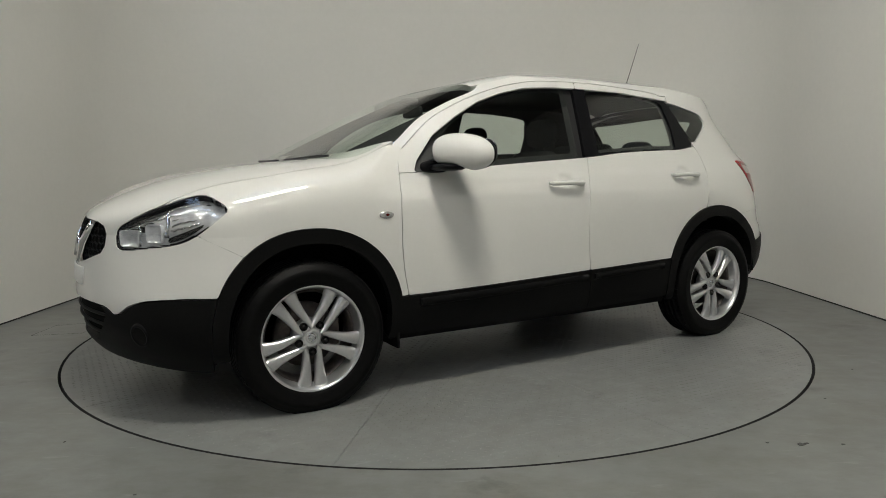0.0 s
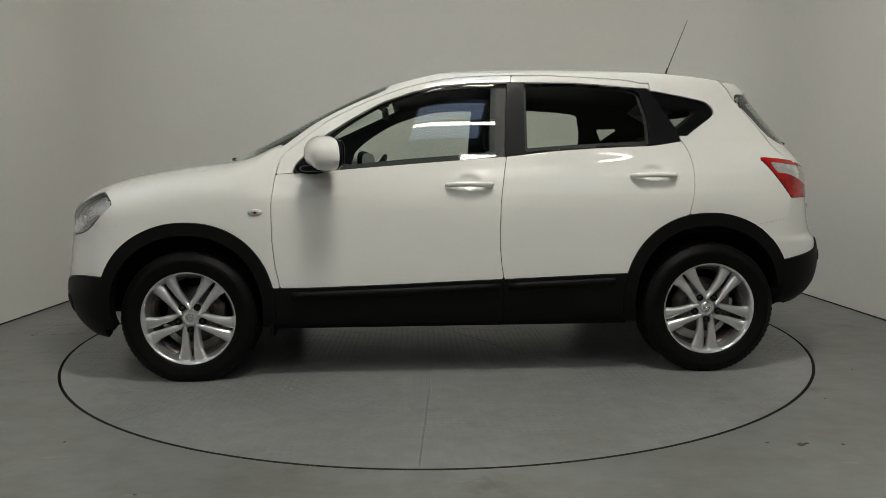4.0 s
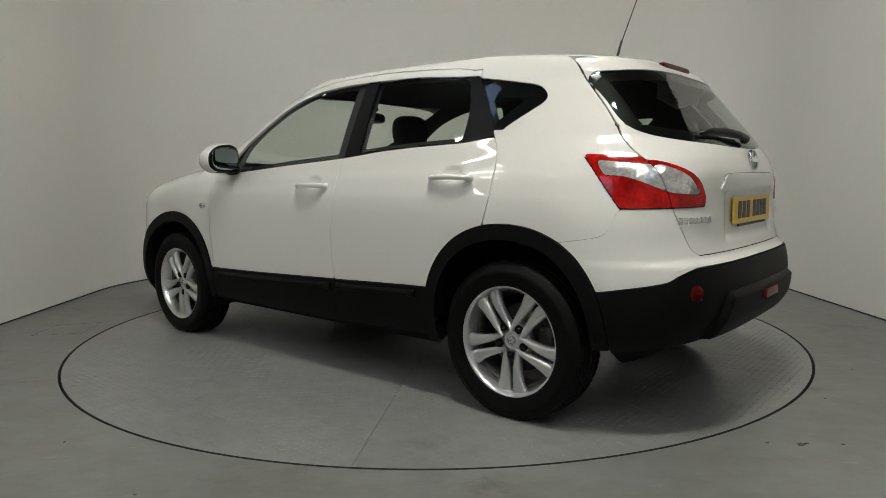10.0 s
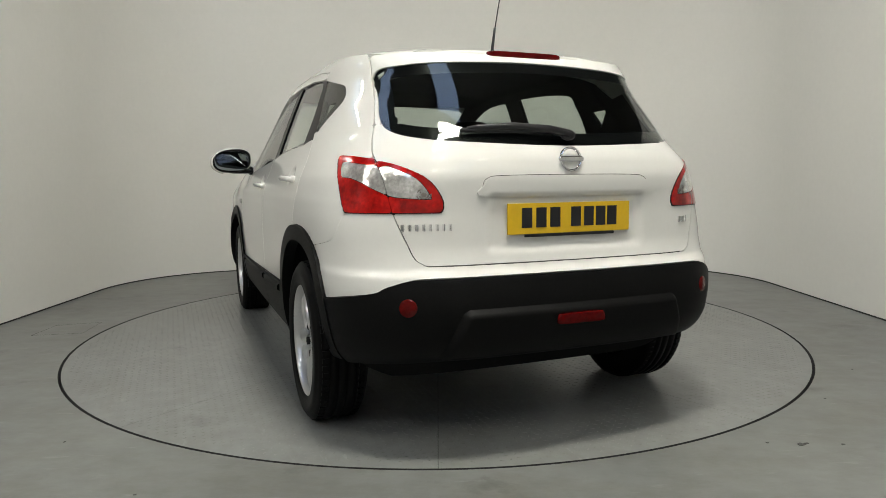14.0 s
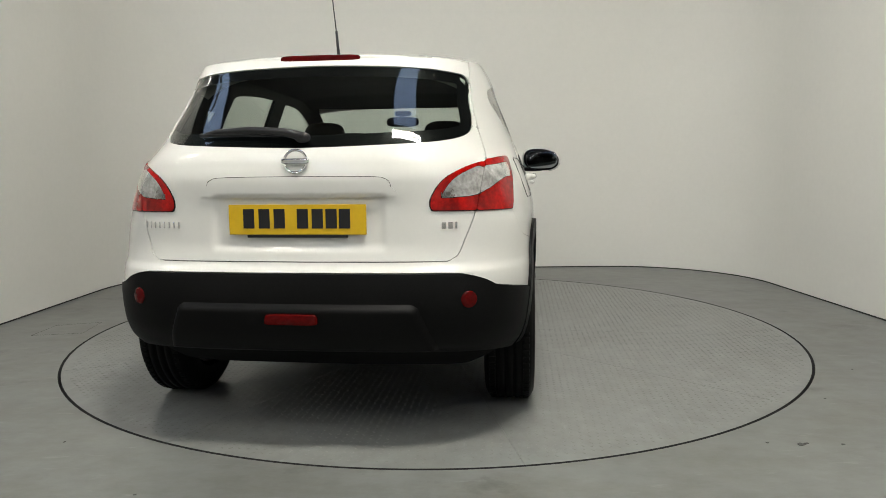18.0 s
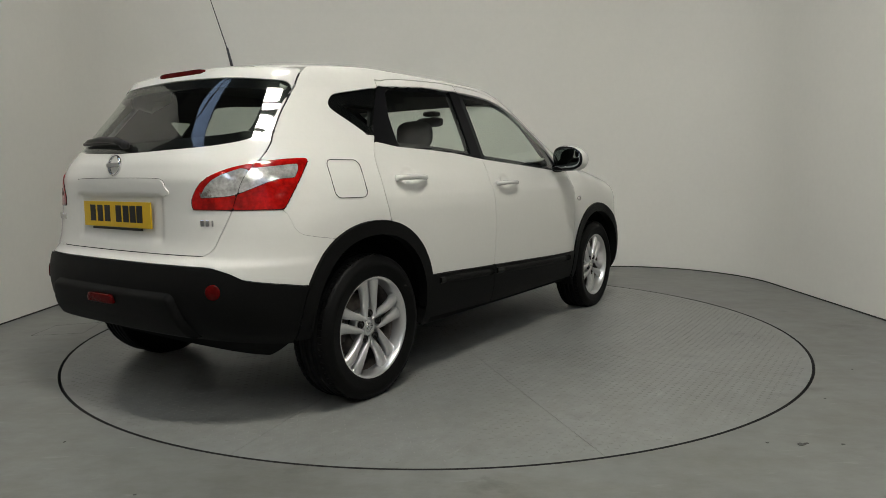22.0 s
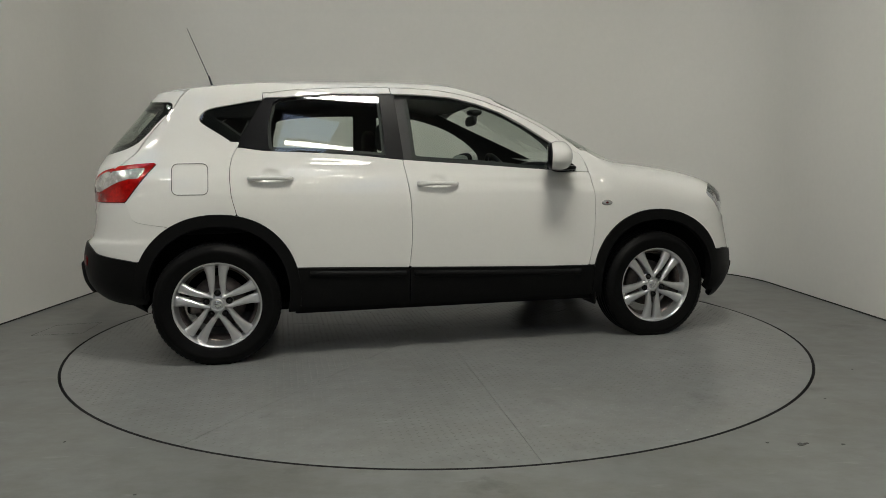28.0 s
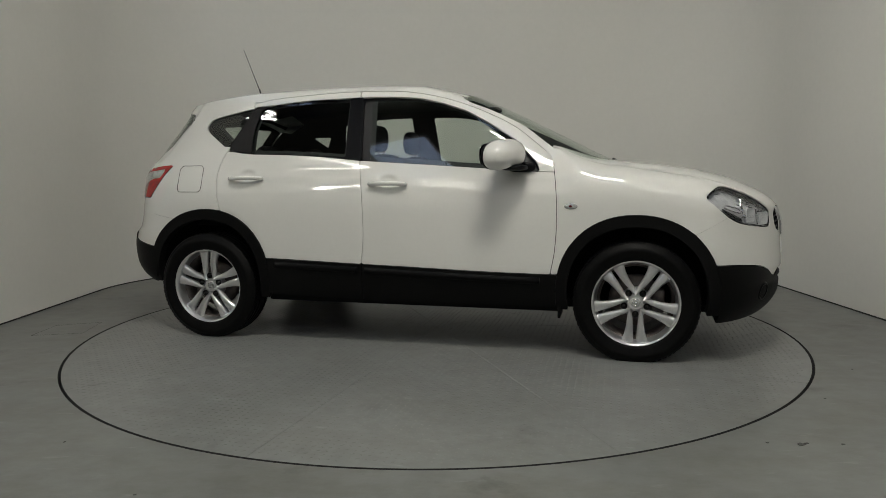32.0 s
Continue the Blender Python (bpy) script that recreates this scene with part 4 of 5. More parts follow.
spoiler = mesh_object("spoiler", v_, f_, WHITE, tailgate, "white roof spoiler")
mesh_object("brake_lamp", *rounded(-1.648, 0, 1.495, 0.014, 0.168, 0.020, 6, 14), DARKRED, spoiler, "dark red high brake lamp")
# tailgate grip, plate and badges
def on_tail(y, z, out=0.0):
    """A point on the car's back at (y, z)."""
    x = np.linspace(-2.2, -1.2, 400)
    yy = side(x, np.full(400, z))
    k = max(np.argmax(yy > abs(y)), 1)
    q = (abs(y) - yy[k - 1]) / (yy[k] - yy[k - 1] + 1e-9)
    return Vector((x[k - 1] + (x[k] - x[k - 1]) * q - out, y, z))


# rear wiper
wp_ = [on_tail(y, z, o) for y, z, o in ((-0.02, 1.168, 0.03), (0.06, 1.186, 0.034), (0.20, 1.196, 0.032), (0.33, 1.190, 0.024), (0.375, 1.186, 0.018))]
bl_ = [on_tail(y, 1.176 + 0.01 * y, 0.014) for y in np.linspace(0.0, 0.40, 9)]
wiper = mesh_object("rear_wiper", *joined(tube(wp_, [0.017, 0.015, 0.013, 0.011, 0.006], 10), tube(bl_, 0.008, 8), rounded(*on_tail(-0.015, 1.165, 0.022), 0.018, 0.030, 0.020, 2.2, 10)), INK, tailgate, "black rear wiper")
GRIP = offset(low2_, 0.006)
mesh_object("tailgate_grip", *flanged(cut(GRIP, most(polygon_distance(Yc(GRIP), Z(GRIP), smooth_outline([(0.0, 1.019), (0.27, 1.017), (0.33, 1.008), (0.347, 0.985), (0.347, 0.947), (0.0, 0.943), (-0.347, 0.947), (-0.347, 0.985), (-0.33, 1.008), (-0.27, 1.017)], 5)), X(GRIP) + 1.5)), 0.014, (-1.2, 0, 0.95)), WHITE, tailgate, "white grip panel over the number plate")
edge_ = [(y, z) for y, z in smooth_outline([(-0.347, 0.950), (-0.347, 0.985), (-0.33, 1.008), (-0.27, 1.017), (0.0, 1.019), (0.27, 1.017), (0.33, 1.008), (0.347, 0.985), (0.347, 0.950)], 5, False)]
mesh_object("grip_gap", *tube([on_tail(y * 1.006, z + 0.002, 0.0008) for y, z in edge_], 0.0010, 6), GROOVE, tailgate, "shut line round the grip panel")
xp_ = -2.012
plate = part("number_plate", box(xp_ - 0.004, xp_ + 0.003, -0.26, 0.26, 0.808, 0.919, 0.0015), YELLOW, tailgate, "yellow rear number plate with black bars")
glyph_w, glyph_h = 0.042, 0.072
for k, y_ in enumerate((0.183, 0.124, 0.066, -0.022, -0.078, -0.130, -0.180)):
    part("plate_bar", box(xp_ - 0.0055, xp_ - 0.0035, y_ - glyph_w / 2, y_ + glyph_w / 2, 0.831, 0.903), INK, plate)
part("plate_strip", box(xp_ - 0.0055, xp_ + 0.002, -0.19, 0.19, 0.797, 0.8075), INK, plate, "thin dark strip under the plate")
badge_m = Matrix.Translation((-2.004, 0, 1.075)) @ pose(0, 0, 0, 0, 8, 0)
mesh_object("tailgate_badge", *moved(joined(lathe([(0.046, 0.0), (0.046, -0.010), (0.043, -0.013), (0.037, -0.010), (0.037, 0.0)], 48, "x"), rounded(-0.010, 0, 0, 0.006, 0.053, 0.010, 5, 10)), badge_m), CHROME, tailgate, "round chrome badge with a plain bar")
for k in range(8):
    y_ = 0.627 - 0.0225 * k
    p_ = on_tail(y_, 0.841, 0.003)
    ang_ = math.degrees(math.atan2(on_tail(y_ - 0.02, 0.841).x - on_tail(y_ + 0.02, 0.841).x, -0.04))
    part("badge_bar", box(-0.0025, 0.0025, -0.008, 0.008, -0.012, 0.012, 0.002), CHROME, tailgate).matrix_basis = Matrix.Translation(p_) @ pose(0, 0, 0, 0, 0, ang_ + 90)
for y_, w_ in ((-0.540, 0.009), (-0.563, 0.009), (-0.584, 0.004)):
    p_ = on_tail(y_, 0.838, 0.003)
    part("badge_bar", box(-0.0025, 0.0025, -w_, w_, -0.012, 0.012, 0.002), CHROME, tailgate).matrix_basis = Matrix.Translation(p_) @ pose(0, 0, 0, 0, 0, 20)
# rear bumper details
CLADN = grid_normals(CLAD)


def skin_at(axis, value, z, rear):
    """Place and outward turn on the black cladding at a height."""
    d = (CLAD[..., axis] - value) ** 2 + (Z(CLAD) - z) ** 2 + np.where((X(CLAD) < 0) == rear, 0, 9) + np.where(Yc(CLAD) > 0, 0, 9)
    i = np.unravel_index(np.argmin(d), d.shape)
    n = Vector(CLADN[i])
    return Vector(CLAD[i]), n if n.y > 0 or n.x * (-1 if rear else 1) > 0 else -n


def set_on_skin(name, axis, value, z, rear, profile, mat, parent, label):
    p, n = skin_at(axis, value, z, rear)
    for s in (1, -1):
        q, m = Vector((p.x, s * p.y, p.z)), Vector((n.x, s * n.y, n.z))
        mesh_object(name, *moved(lathe(profile, 32, "x"), Matrix.Translation(q) @ m.to_track_quat("X", "Z").to_matrix().to_4x4()), mat, parent, label)


set_on_skin("reflector", 1, 0.635, 0.576, True, [(0.0, 0.004), (0.026, 0.0035), (0.031, 0.001), (0.033, -0.008)], DARKRED, lower_rear, "round red reflector")
INSERT = [(-0.53, 0.375), (0.53, 0.375), (0.455, 0.55), (0.43, 0.565), (-0.43, 0.565), (-0.455, 0.55)]
BP = low2_ + grid_normals(low2_) * (0.004 + 0.030 * smoothstep(0.0, 0.026, -polygon_distance(Yc(low2_), Z(low2_), INSERT)))[..., None]
mesh_object("bumper_panel", *flanged(cut(BP, most(polygon_distance(Yc(BP), Z(BP), INSERT), X(BP) + 1.5)), 0.02, (-1.5, 0, 0.5)), BLACK, lower_rear, "black raised bumper insert")
mesh_object("rear_fog_lamp", *rounded(-2.102, 0.005, 0.508, 0.012, 0.098, 0.020, 7, 12, lambda px, py, pz: (px, py * (1 - 2.2 * pz), pz)), DARKRED, lower_rear, "red rear fog lamp")
# fuel flap
def side_loop(cx, cz, w, h, r, out, n=8):
    pts = []
    for qx, qz, a0 in ((1, 1, 0), (-1, 1, 90), (-1, -1, 180), (1, -1, 270)):
        for k in range(n):
            a = math.radians(a0 + 90 * k / (n - 1))
            x, z = cx + qx * (w / 2 - r) + r * math.cos(a), cz + qz * (h / 2 - r) + r * math.sin(a)
            pts.append((x, -float(side(x, z)) - out, z))
    return pts


loop_ = side_loop(-1.43, 1.01, 0.185, 0.165, 0.03, 0.0032)
mesh_object("fuel_flap_gap", *tube(loop_ + loop_[:1], 0.0016, 6), GROOVE, quarters[1], "shut line of the fuel flap")
# grille and front plate
mesh_object("grille", *cut(offset(low2_, -0.03), most(polygon_distance(np.abs(Yc(low2_)), Z(low2_), [(-0.2, 0.852), (0.40, 0.845), (0.46, 0.80), (0.46, 0.68), (0.30, 0.63), (-0.2, 0.60)]), 1.8 - X(low2_))), LINER, front_bumper)
hexes = []
for r_ in range(7):
    for c_ in range(-15, 16):
        y_, z_ = c_ * 0.036 + (0.018 if r_ % 2 else 0), 0.66 + r_ * 0.031
        if z_ < 0.83 and polygon_distance(np.array(abs(y_)), np.array(z_), GRILLE) < -0.004:
            yz_ = [(y_ + 0.0205 * math.cos(math.radians(30 + 60 * k)), z_ + 0.0205 * math.sin(math.radians(30 + 60 * k))) for k in range(7)]
            pts_ = [(front_x(y, z) - 0.02, y, z) for y, z in yz_]
            hexes.append(tube(pts_, 0.003, 5))
tagged(mesh_object("grille_mesh", *joined(*hexes), GLOSSBLACK, front_bumper, "black honeycomb grille"), kind="stuff")
pts_ = [(y, z) for y, z in ((0.258, 0.826), (0.195, 0.74), (0.12, 0.652))]
bar_ = [(front_x(y, z) - 0.006, y, z) for y, z in pts_]
pair("grille_chrome", tube(bar_, [0.017, 0.020, 0.018], 10), CHROME, front_bumper, "chrome grille bar")
mesh_object("lower_grille", *cut(offset(low2_, -0.05), most(polygon_distance(np.abs(Yc(low2_)), Z(low2_), [(-0.2, 0.53), (0.52, 0.53), (0.54, 0.44), (0.38, 0.28), (-0.2, 0.27)]), 1.7 - X(low2_))), LINER, front_bumper)
for z_, half_ in ((0.345, 0.37), (0.39, 0.435), (0.435, 0.465)):
    ys_ = np.linspace(-half_, half_, 31)
    mesh_object("grille_slat", *tube([(front_x(y, z_) - 0.014, y, z_) for y in ys_], 0.007, 8), BLACK, front_bumper)
ys_ = np.linspace(-0.22, 0.22, 17)
edge_ = ((0.545, -0.004), (0.545, 0.004), (0.548, 0.006), (0.622, 0.006), (0.625, 0.004), (0.625, -0.004))
rows_ = [[(front_x(y, z) + d, y, z) for z, d in edge_] for y in ys_]
plate_ = [p for row in rows_ for p in row], [(6 * i + k, 6 * i + (k + 1) % 6, 6 * i + 6 + (k + 1) % 6, 6 * i + 6 + k) for i in range(16) for k in range(6)] + [(5, 4, 3, 2, 1, 0), (96, 97, 98, 99, 100, 101)]
mesh_object("number_plate", *plate_, material("blank_plate", (0.75, 0.75, 0.73), 0.4, grain=0.03), front_bumper, "white front number plate")
set_on_skin("fog_lamp", 0, 1.985, 0.378, False, [(0.0, -0.004), (0.034, -0.006), (0.040, 0.002), (0.048, 0.003), (0.056, -0.012)], GLOSSBLACK, front_bumper, "round fog lamp blank")
# headlamp bowls, bulbs and ribs
LAMPSHELL = offset(LOW, -0.02)


def in_lamp(x, z):
    d = (X(LAMPSHELL) - x) ** 2 + (Z(LAMPSHELL) - z) ** 2 + np.where(Yc(LAMPSHELL) > 0.2, 0, 9)
    i = np.unravel_index(np.argmin(d), d.shape)
    return Vector(LAMPSHELL[i])


HLB, HTB = offset(LOW, -0.030), offset(TOP, -0.030)
wedge_ = lambda A: most(poly(A, HEADLAMP) + 0.006, Z(A) - 0.868 + 0.50 * (X(A) - 1.67), X(A) - 1.86)
pair("lamp_mask", joined(cut(HLB, most(wedge_(HLB), Z(HLB) - ZL - 0.0126, 1.5 - X(HLB))), cut(HTB, wedge_(HTB))), GLOSSBLACK, headlamps, "black mask in the lamp's outer corner")
for lamp_, s_ in zip(headlamps, (1, -1)):
    for x_, z_, wide_x, tall_ in ((1.985, 0.765, 0.050, 0.036), (1.905, 0.790, 0.040, 0.040)):
        p_ = in_lamp(x_, z_)
        at_ = Matrix.Translation((p_.x, s_ * p_.y, p_.z)) @ pose(0, 0, 0, 0, 0, s_ * 42)
        bowl_ = rounded(0, 0, 0, 0.012, wide_x, tall_, 7, 14, lambda px, py, pz, w=wide_x, h=tall_: (px - 0.018 * (1 - max(abs(py) / w, abs(pz) / h) ** 2) if px > 0 else px, py, pz))
        mesh_object("lamp_bowl", *moved(bowl_, at_), REFLECTOR, lamp_, "square chrome lamp bowl")
    for x0_, z0_, x1_, z1_, r_ in ((1.842, 0.895, 1.868, 0.775, 0.011), (1.70, 0.905, 1.99, 0.812, 0.006), (1.945, 0.85, 1.955, 0.738, 0.005), (1.70, 0.883, 1.835, 0.846, 0.0045), (1.725, 0.858, 1.845, 0.824, 0.0045), (1.755, 0.834, 1.85, 0.804, 0.004), (1.72, 0.925, 1.85, 0.885, 0.0045), (1.79, 0.924, 1.99, 0.826, 0.0035), (1.80, 0.906, 2.0, 0.81, 0.0028), (1.86, 0.866, 2.005, 0.802, 0.0045), (1.90, 0.832, 2.015, 0.797, 0.003)):
        rib_ = [in_lamp(x0_ + (x1_ - x0_) * q, z0_ + (z1_ - z0_) * q) for q in np.linspace(0, 1, 9)]
        mesh_object("lamp_rib", *tube([(p.x, s_ * p.y, p.z) for p in rib_], r_, 8), CHROME, lamp_)
# windscreen wipers
def on_screen(y, z, out=0.0):
    return (X0 + (float(screen(z)) - X0) * (1 - (abs(y) / float(width_high(z))) ** NGF) ** (1 / NGF) + out, y, z)


for y0_, y1_ in ((0.60, 0.12), (0.04, -0.42)):
    mesh_object("wiper", *tube([on_screen(y, 1.106 + 0.03 * abs(y) ** 2, 0.006) for y in np.linspace(y0_, y1_, 12)], [0.005] + [0.007] * 3 + [0.0055] * 7 + [0.003], 8), INK, car, "black windscreen wiper")


# ---- cabin ----
def seat(x, y, parent, back=0.44, lean=0.24, wide=0.25):
    s = new("seat")
    s.parent = parent
    s.location = (-CX, -CY, 0)
    mesh_object("cushion", *rounded(x, y, 0.66, 0.26, wide, 0.09, 4), CLOTH, s)
    lean_m = lambda px, py, pz: (px - lean * (pz + back / 2), py * (1 - 0.12 * max(0, pz / (back / 2))), pz)
    mesh_object("backrest", *rounded(x - 0.27, y, 0.72 + back / 2, 0.065, wide, back / 2, 4, 18, lean_m), CLOTH, s)
    mesh_object("headrest", *rounded(x - 0.29 - lean * (back + 0.11), y, 0.72 + back + 0.10, 0.045, 0.125, 0.085, 3), CLOTH, s)
    mesh_object("headrest_posts", *joined(*[tube([(x - 0.28 - lean * back, y + d, 0.72 + back - 0.05), (x - 0.29 - lean * (back + 0.1), y + d, 0.72 + back + 0.07)], 0.006, 8) for d in (-0.05, 0.05)]), STEEL, s)
    return s


for y_ in (0.37, -0.37):
    seat(0.10, y_, car)
bench = new("rear_bench")
bench.parent = car
bench.location = (-CX, -CY, 0)
mesh_object("cushion", *rounded(-0.72, 0, 0.66, 0.26, 0.63, 0.10, 5), CLOTH, bench)
mesh_object("backrest", *rounded(-1.04, 0, 0.90, 0.07, 0.63, 0.22, 5, 18, lambda px, py, pz: (px - 0.26 * pz, py, pz)), CLOTH, bench)
for y_ in (0.36, 0.0, -0.36):
    mesh_object("headrest", *rounded(-1.13, y_, 1.17, 0.045, 0.12, 0.06, 3), CLOTH, bench)
mesh_object("dashboard", *rounded(0.86, 0, 0.92, 0.30, 0.74, 0.15, 4, 18, lambda px, py, pz: (px, py, pz + 0.03 * (px > 0))), TRIM, car, "dark dashboard")
mesh_object("dash_hood", *rounded(0.70, -0.36, 1.06, 0.10, 0.17, 0.045, 2.4), TRIM, car)
wheel_m = Matrix.Translation((0.47, -0.36, 0.985)) @ pose(0, 0, 0, 0, 62, 0)
ringv = tube([(0.185 * math.cos(a), 0.185 * math.sin(a), 0) for a in np.linspace(0, 2 * math.pi, 41)], 0.015, 10)
mesh_object("steering_wheel", *moved(joined(ringv, rounded(0, 0, -0.02, 0.06, 0.075, 0.03, 3, 10), *[tube([(0, 0, -0.01), (0.18 * math.cos(a), 0.18 * math.sin(a), 0)], 0.014, 8) for a in (0.2, math.pi - 0.2, -math.pi / 2)]), wheel_m @ Matrix.Rotation(math.pi / 2, 4, "Z")), TRIM, car, "black steering wheel")
mesh_object("inside_mirror", *joined(rounded(0.36, 0, 1.395, 0.018, 0.115, 0.034, 3.5, 12), tube([(0.36, 0, 1.41), (0.42, 0, 1.45)], 0.01, 8), rounded(0.385, 0, 1.455, 0.05, 0.06, 0.020, 3, 10)), TRIM, car, "black interior mirror")
part("parcel_shelf", box(-1.80, -1.22, -0.60, 0.60, 0.99, 1.01, 0.008), CLOTH, car)
mesh_object("boot_floor", *rounded(-1.55, 0, 0.72, 0.45, 0.62, 0.03, 6), CLOTH, car)
# roof lining and pillar trims follow the shell a little way in
CAB = offset(HIGH, -0.03)
holes = least(poly(CAB, GLASS_F) , poly(CAB, GLASS_R), poly(CAB, QUARTER_IN), most(0.95 * screen(Z(CAB)) - 0.06 - 0.09 * smoothstep(1.1, 1.5, Z(CAB)) - X(CAB), Z(CAB) - 1.50))
holes_gate = most(polygon_distance(Yc(CAB), Z(CAB), GATEGLASS) + 0.02, X(CAB) + 1.5)
pair("pillar_trim", cut(CAB, most(-least(holes + 0.015, holes_gate), Z(CAB) - np.minimum(1.545, roof_z(X(CAB), Yc(CAB)) - 0.02), belt(X(CAB)) - Z(CAB) - 0.04)), TRIM, car, "dark pillar trims")
ROOFIN = ROOF[2:-6, 2:-2] - np.array((0, 0, 0.035))
n0_, n1_ = ROOFIN.shape[:2]
mesh_object("headlining", list(ROOFIN.reshape(-1, 3)), [(i * n1_ + j, (i + 1) * n1_ + j, (i + 1) * n1_ + j + 1, i * n1_ + j + 1) for i in range(n0_ - 1) for j in range(n1_ - 1)], TRIM, car, "dark roof lining")
# ---- the room ----
HALF, BACK, FRONT, CORNER, HIGH_WALL = 3.07, 2.86, -0.9, 1.25, 3.05
outline = [(-HALF, FRONT)]
for cx_, a0_ in ((-HALF + CORNER, 180), (HALF - CORNER, 90)):
    for k in range(25):
        a_ = math.radians(a0_ - 90 * k / 24)
        outline.append((cx_ + CORNER * math.cos(a_), BACK - CORNER + CORNER * math.sin(a_)))
outline.append((HALF, FRONT))


def wall_sheet(name, inner, outer, z0, z1, mat):
    """A wall along two outlines, with narrow rounded edges at its top and foot."""
    v, f = [], []
    e = min(0.004, (z1 - z0) / 4)
    for (x, y), (x2, y2) in zip(inner, outer):
        v += [(x, y, z) for z in (z0, z0 + e, z1 - e, z1)] + [(x2, y2, z) for z in (z1, z1 - e, z0 + e, z0)]
    for k in range(len(inner) - 1):
        f += [(8 * k + j, 8 * k + (j + 1) % 8, 8 * k + 8 + (j + 1) % 8, 8 * k + 8 + j) for j in range(8)]
    return mesh_object(name, v, f, mat)


def grown(d):
    """The room's outline moved outwards by d."""
    out = []
    for i, (x, y) in enumerate(outline):
        a, b = outline[max(i - 1, 0)], outline[min(i + 1, len(outline) - 1)]
        n = Vector((-(b[1] - a[1]), b[0] - a[0])).normalized()
        out.append((x + n.x * d, y + n.y * d))
    return out


wall_curved = wall_sheet("wall_curved", outline, grown(0.12), 0.0, HIGH_WALL, WALL)
tagged(wall_curved, "plain white wall with rounded corners", "wall", kind="structure")
tagged(wall_sheet("wall_joint", grown(-0.004), grown(0.002), 0.0, 0.010, WALLLINE), "thin dark joint along the foot of the wall", "trim", kind="structure")
# Hall walls out of view, added to return light to the booth.
for name_, b_ in (("wall_west", (-12.1, -12.0, -11, 5)), ("wall_east", (7.0, 7.1, -11, 5)), ("wall_south", (-12.1, 7.1, -11.1, -11)), ("wall_north", (-12.1, 7.1, 5, 5.1))):
    tagged(part(name_, box(*b_, 0, CEIL), HALLWALL), "unseen pale wall of the hall round the booth, added to bounce light", "wall", kind="structure")

RING = 2.2375
v_, f_ = [], []
N_ = 160
for k in range(N_):
    a_ = 2 * math.pi * k / N_
    c_, s_ = math.cos(a_), math.sin(a_)
    q_ = max(abs(c_), abs(s_))
    v_ += [((RING + 0.008) * c_, (RING + 0.008) * s_, 0.0), (3.0 * c_, 3.0 * s_, 0.0), (14 * c_ / q_, 14 * s_ / q_, 0.0)]
for k in range(N_):
    n_ = (k + 1) % N_
    f_ += [(3 * k + j, 3 * k + j + 1, 3 * n_ + j + 1, 3 * n_ + j) for j in range(2)]
floor_ = tagged(mesh_object("floor", v_, f_, FLOOR, smooth=False), "grey painted concrete floor with scuffs", "floor", kind="structure")
rng_ = random.Random(11)
CHIP = material("dark_floor_chip", (0.075, 0.075, 0.072), 0.7, grain=0.3, scale=200)
for cx_, cy_, r_ in ((1.2475, -2.0406, 0.006), (1.370, -2.060, 0.016), (1.392, -2.052, 0.008), (1.522, -2.065, 0.007), (-0.988, -2.40, 0.006), (-1.46, -1.95, 0.005), (2.15, -1.1, 0.006), (1.75, -1.55, 0.005)):
    n_ = 11
    loop_ = [(cx_ + 0.75 * r_ * rng_.uniform(0.6, 1.3) * math.cos(2 * math.pi * k / n_) * 1.5, cy_ + 0.75 * r_ * rng_.uniform(0.6, 1.3) * math.sin(2 * math.pi * k / n_)) for k in range(n_)]
    v_ = [(x, y, 0.0015) for x, y in loop_] + [(x, y, -0.001) for x, y in loop_]
    mesh_object("paint_chip", v_, [tuple(range(n_))] + [(k, k + n_, (k + 1) % n_ + n_, (k + 1) % n_) for k in range(n_)], CHIP, floor_, smooth=False)
line_ = [(-2.66, -0.14), (-2.66, 0.16), (-2.39, 0.25), (-2.355, -0.085), (-2.66, -0.14)]
mesh_object("cover_outline", *tube([(x, y, 0.0) for x, y in line_], 0.0009, 6), GROOVE, floor_, "thin outline of a floor cover")
# The pit's near-black walls carry the gap's shade as colour.
pit_ = mesh_object("floor_pit", *lathe([(0.0, -0.06), (RING + 0.0085, -0.06), (RING + 0.0085, -0.0015), (RING + 0.03, -0.0015)], 160, "z"), GROOVE)
tagged(pit_, "dark gap round the turntable", "floor", kind="structure")

# ---- turntable: ten steel sectors with raised studs ----
turntable = tagged(new("turntable"), "round grey steel turntable of studded plates, set flush in the floor", "turntable")
SEAM = 14.6
for k in range(10):
    a0_, a1_ = math.radians(SEAM + 36 * k), math.radians(SEAM + 36 * (k + 1))
    v_, f_ = [(0.004 * math.cos((a0_ + a1_) / 2), 0.004 * math.sin((a0_ + a1_) / 2), 0.0)], []
    e_ = 0.0012 / RING
    arc_ = [a0_ + e_ + (a1_ - a0_ - 2 * e_) * q / 16 for q in range(17)]
    v_ += [((RING - 0.007) * math.cos(a), (RING - 0.007) * math.sin(a), 0.0) for a in arc_]
    v_ += [(x, y, -0.02) for x, y, z in v_]
    n_ = 18
    f_ = [(0, 1 + q, 2 + q) for q in range(16)] + [(1 + q, 1 + q + n_, 2 + q + n_, 2 + q) for q in range(16)] + [(0, n_, 1 + n_, 1), (0, 17, 17 + n_, n_)]
    mesh_object("deck_plate", v_, f_, DECK, turntable, smooth=False)
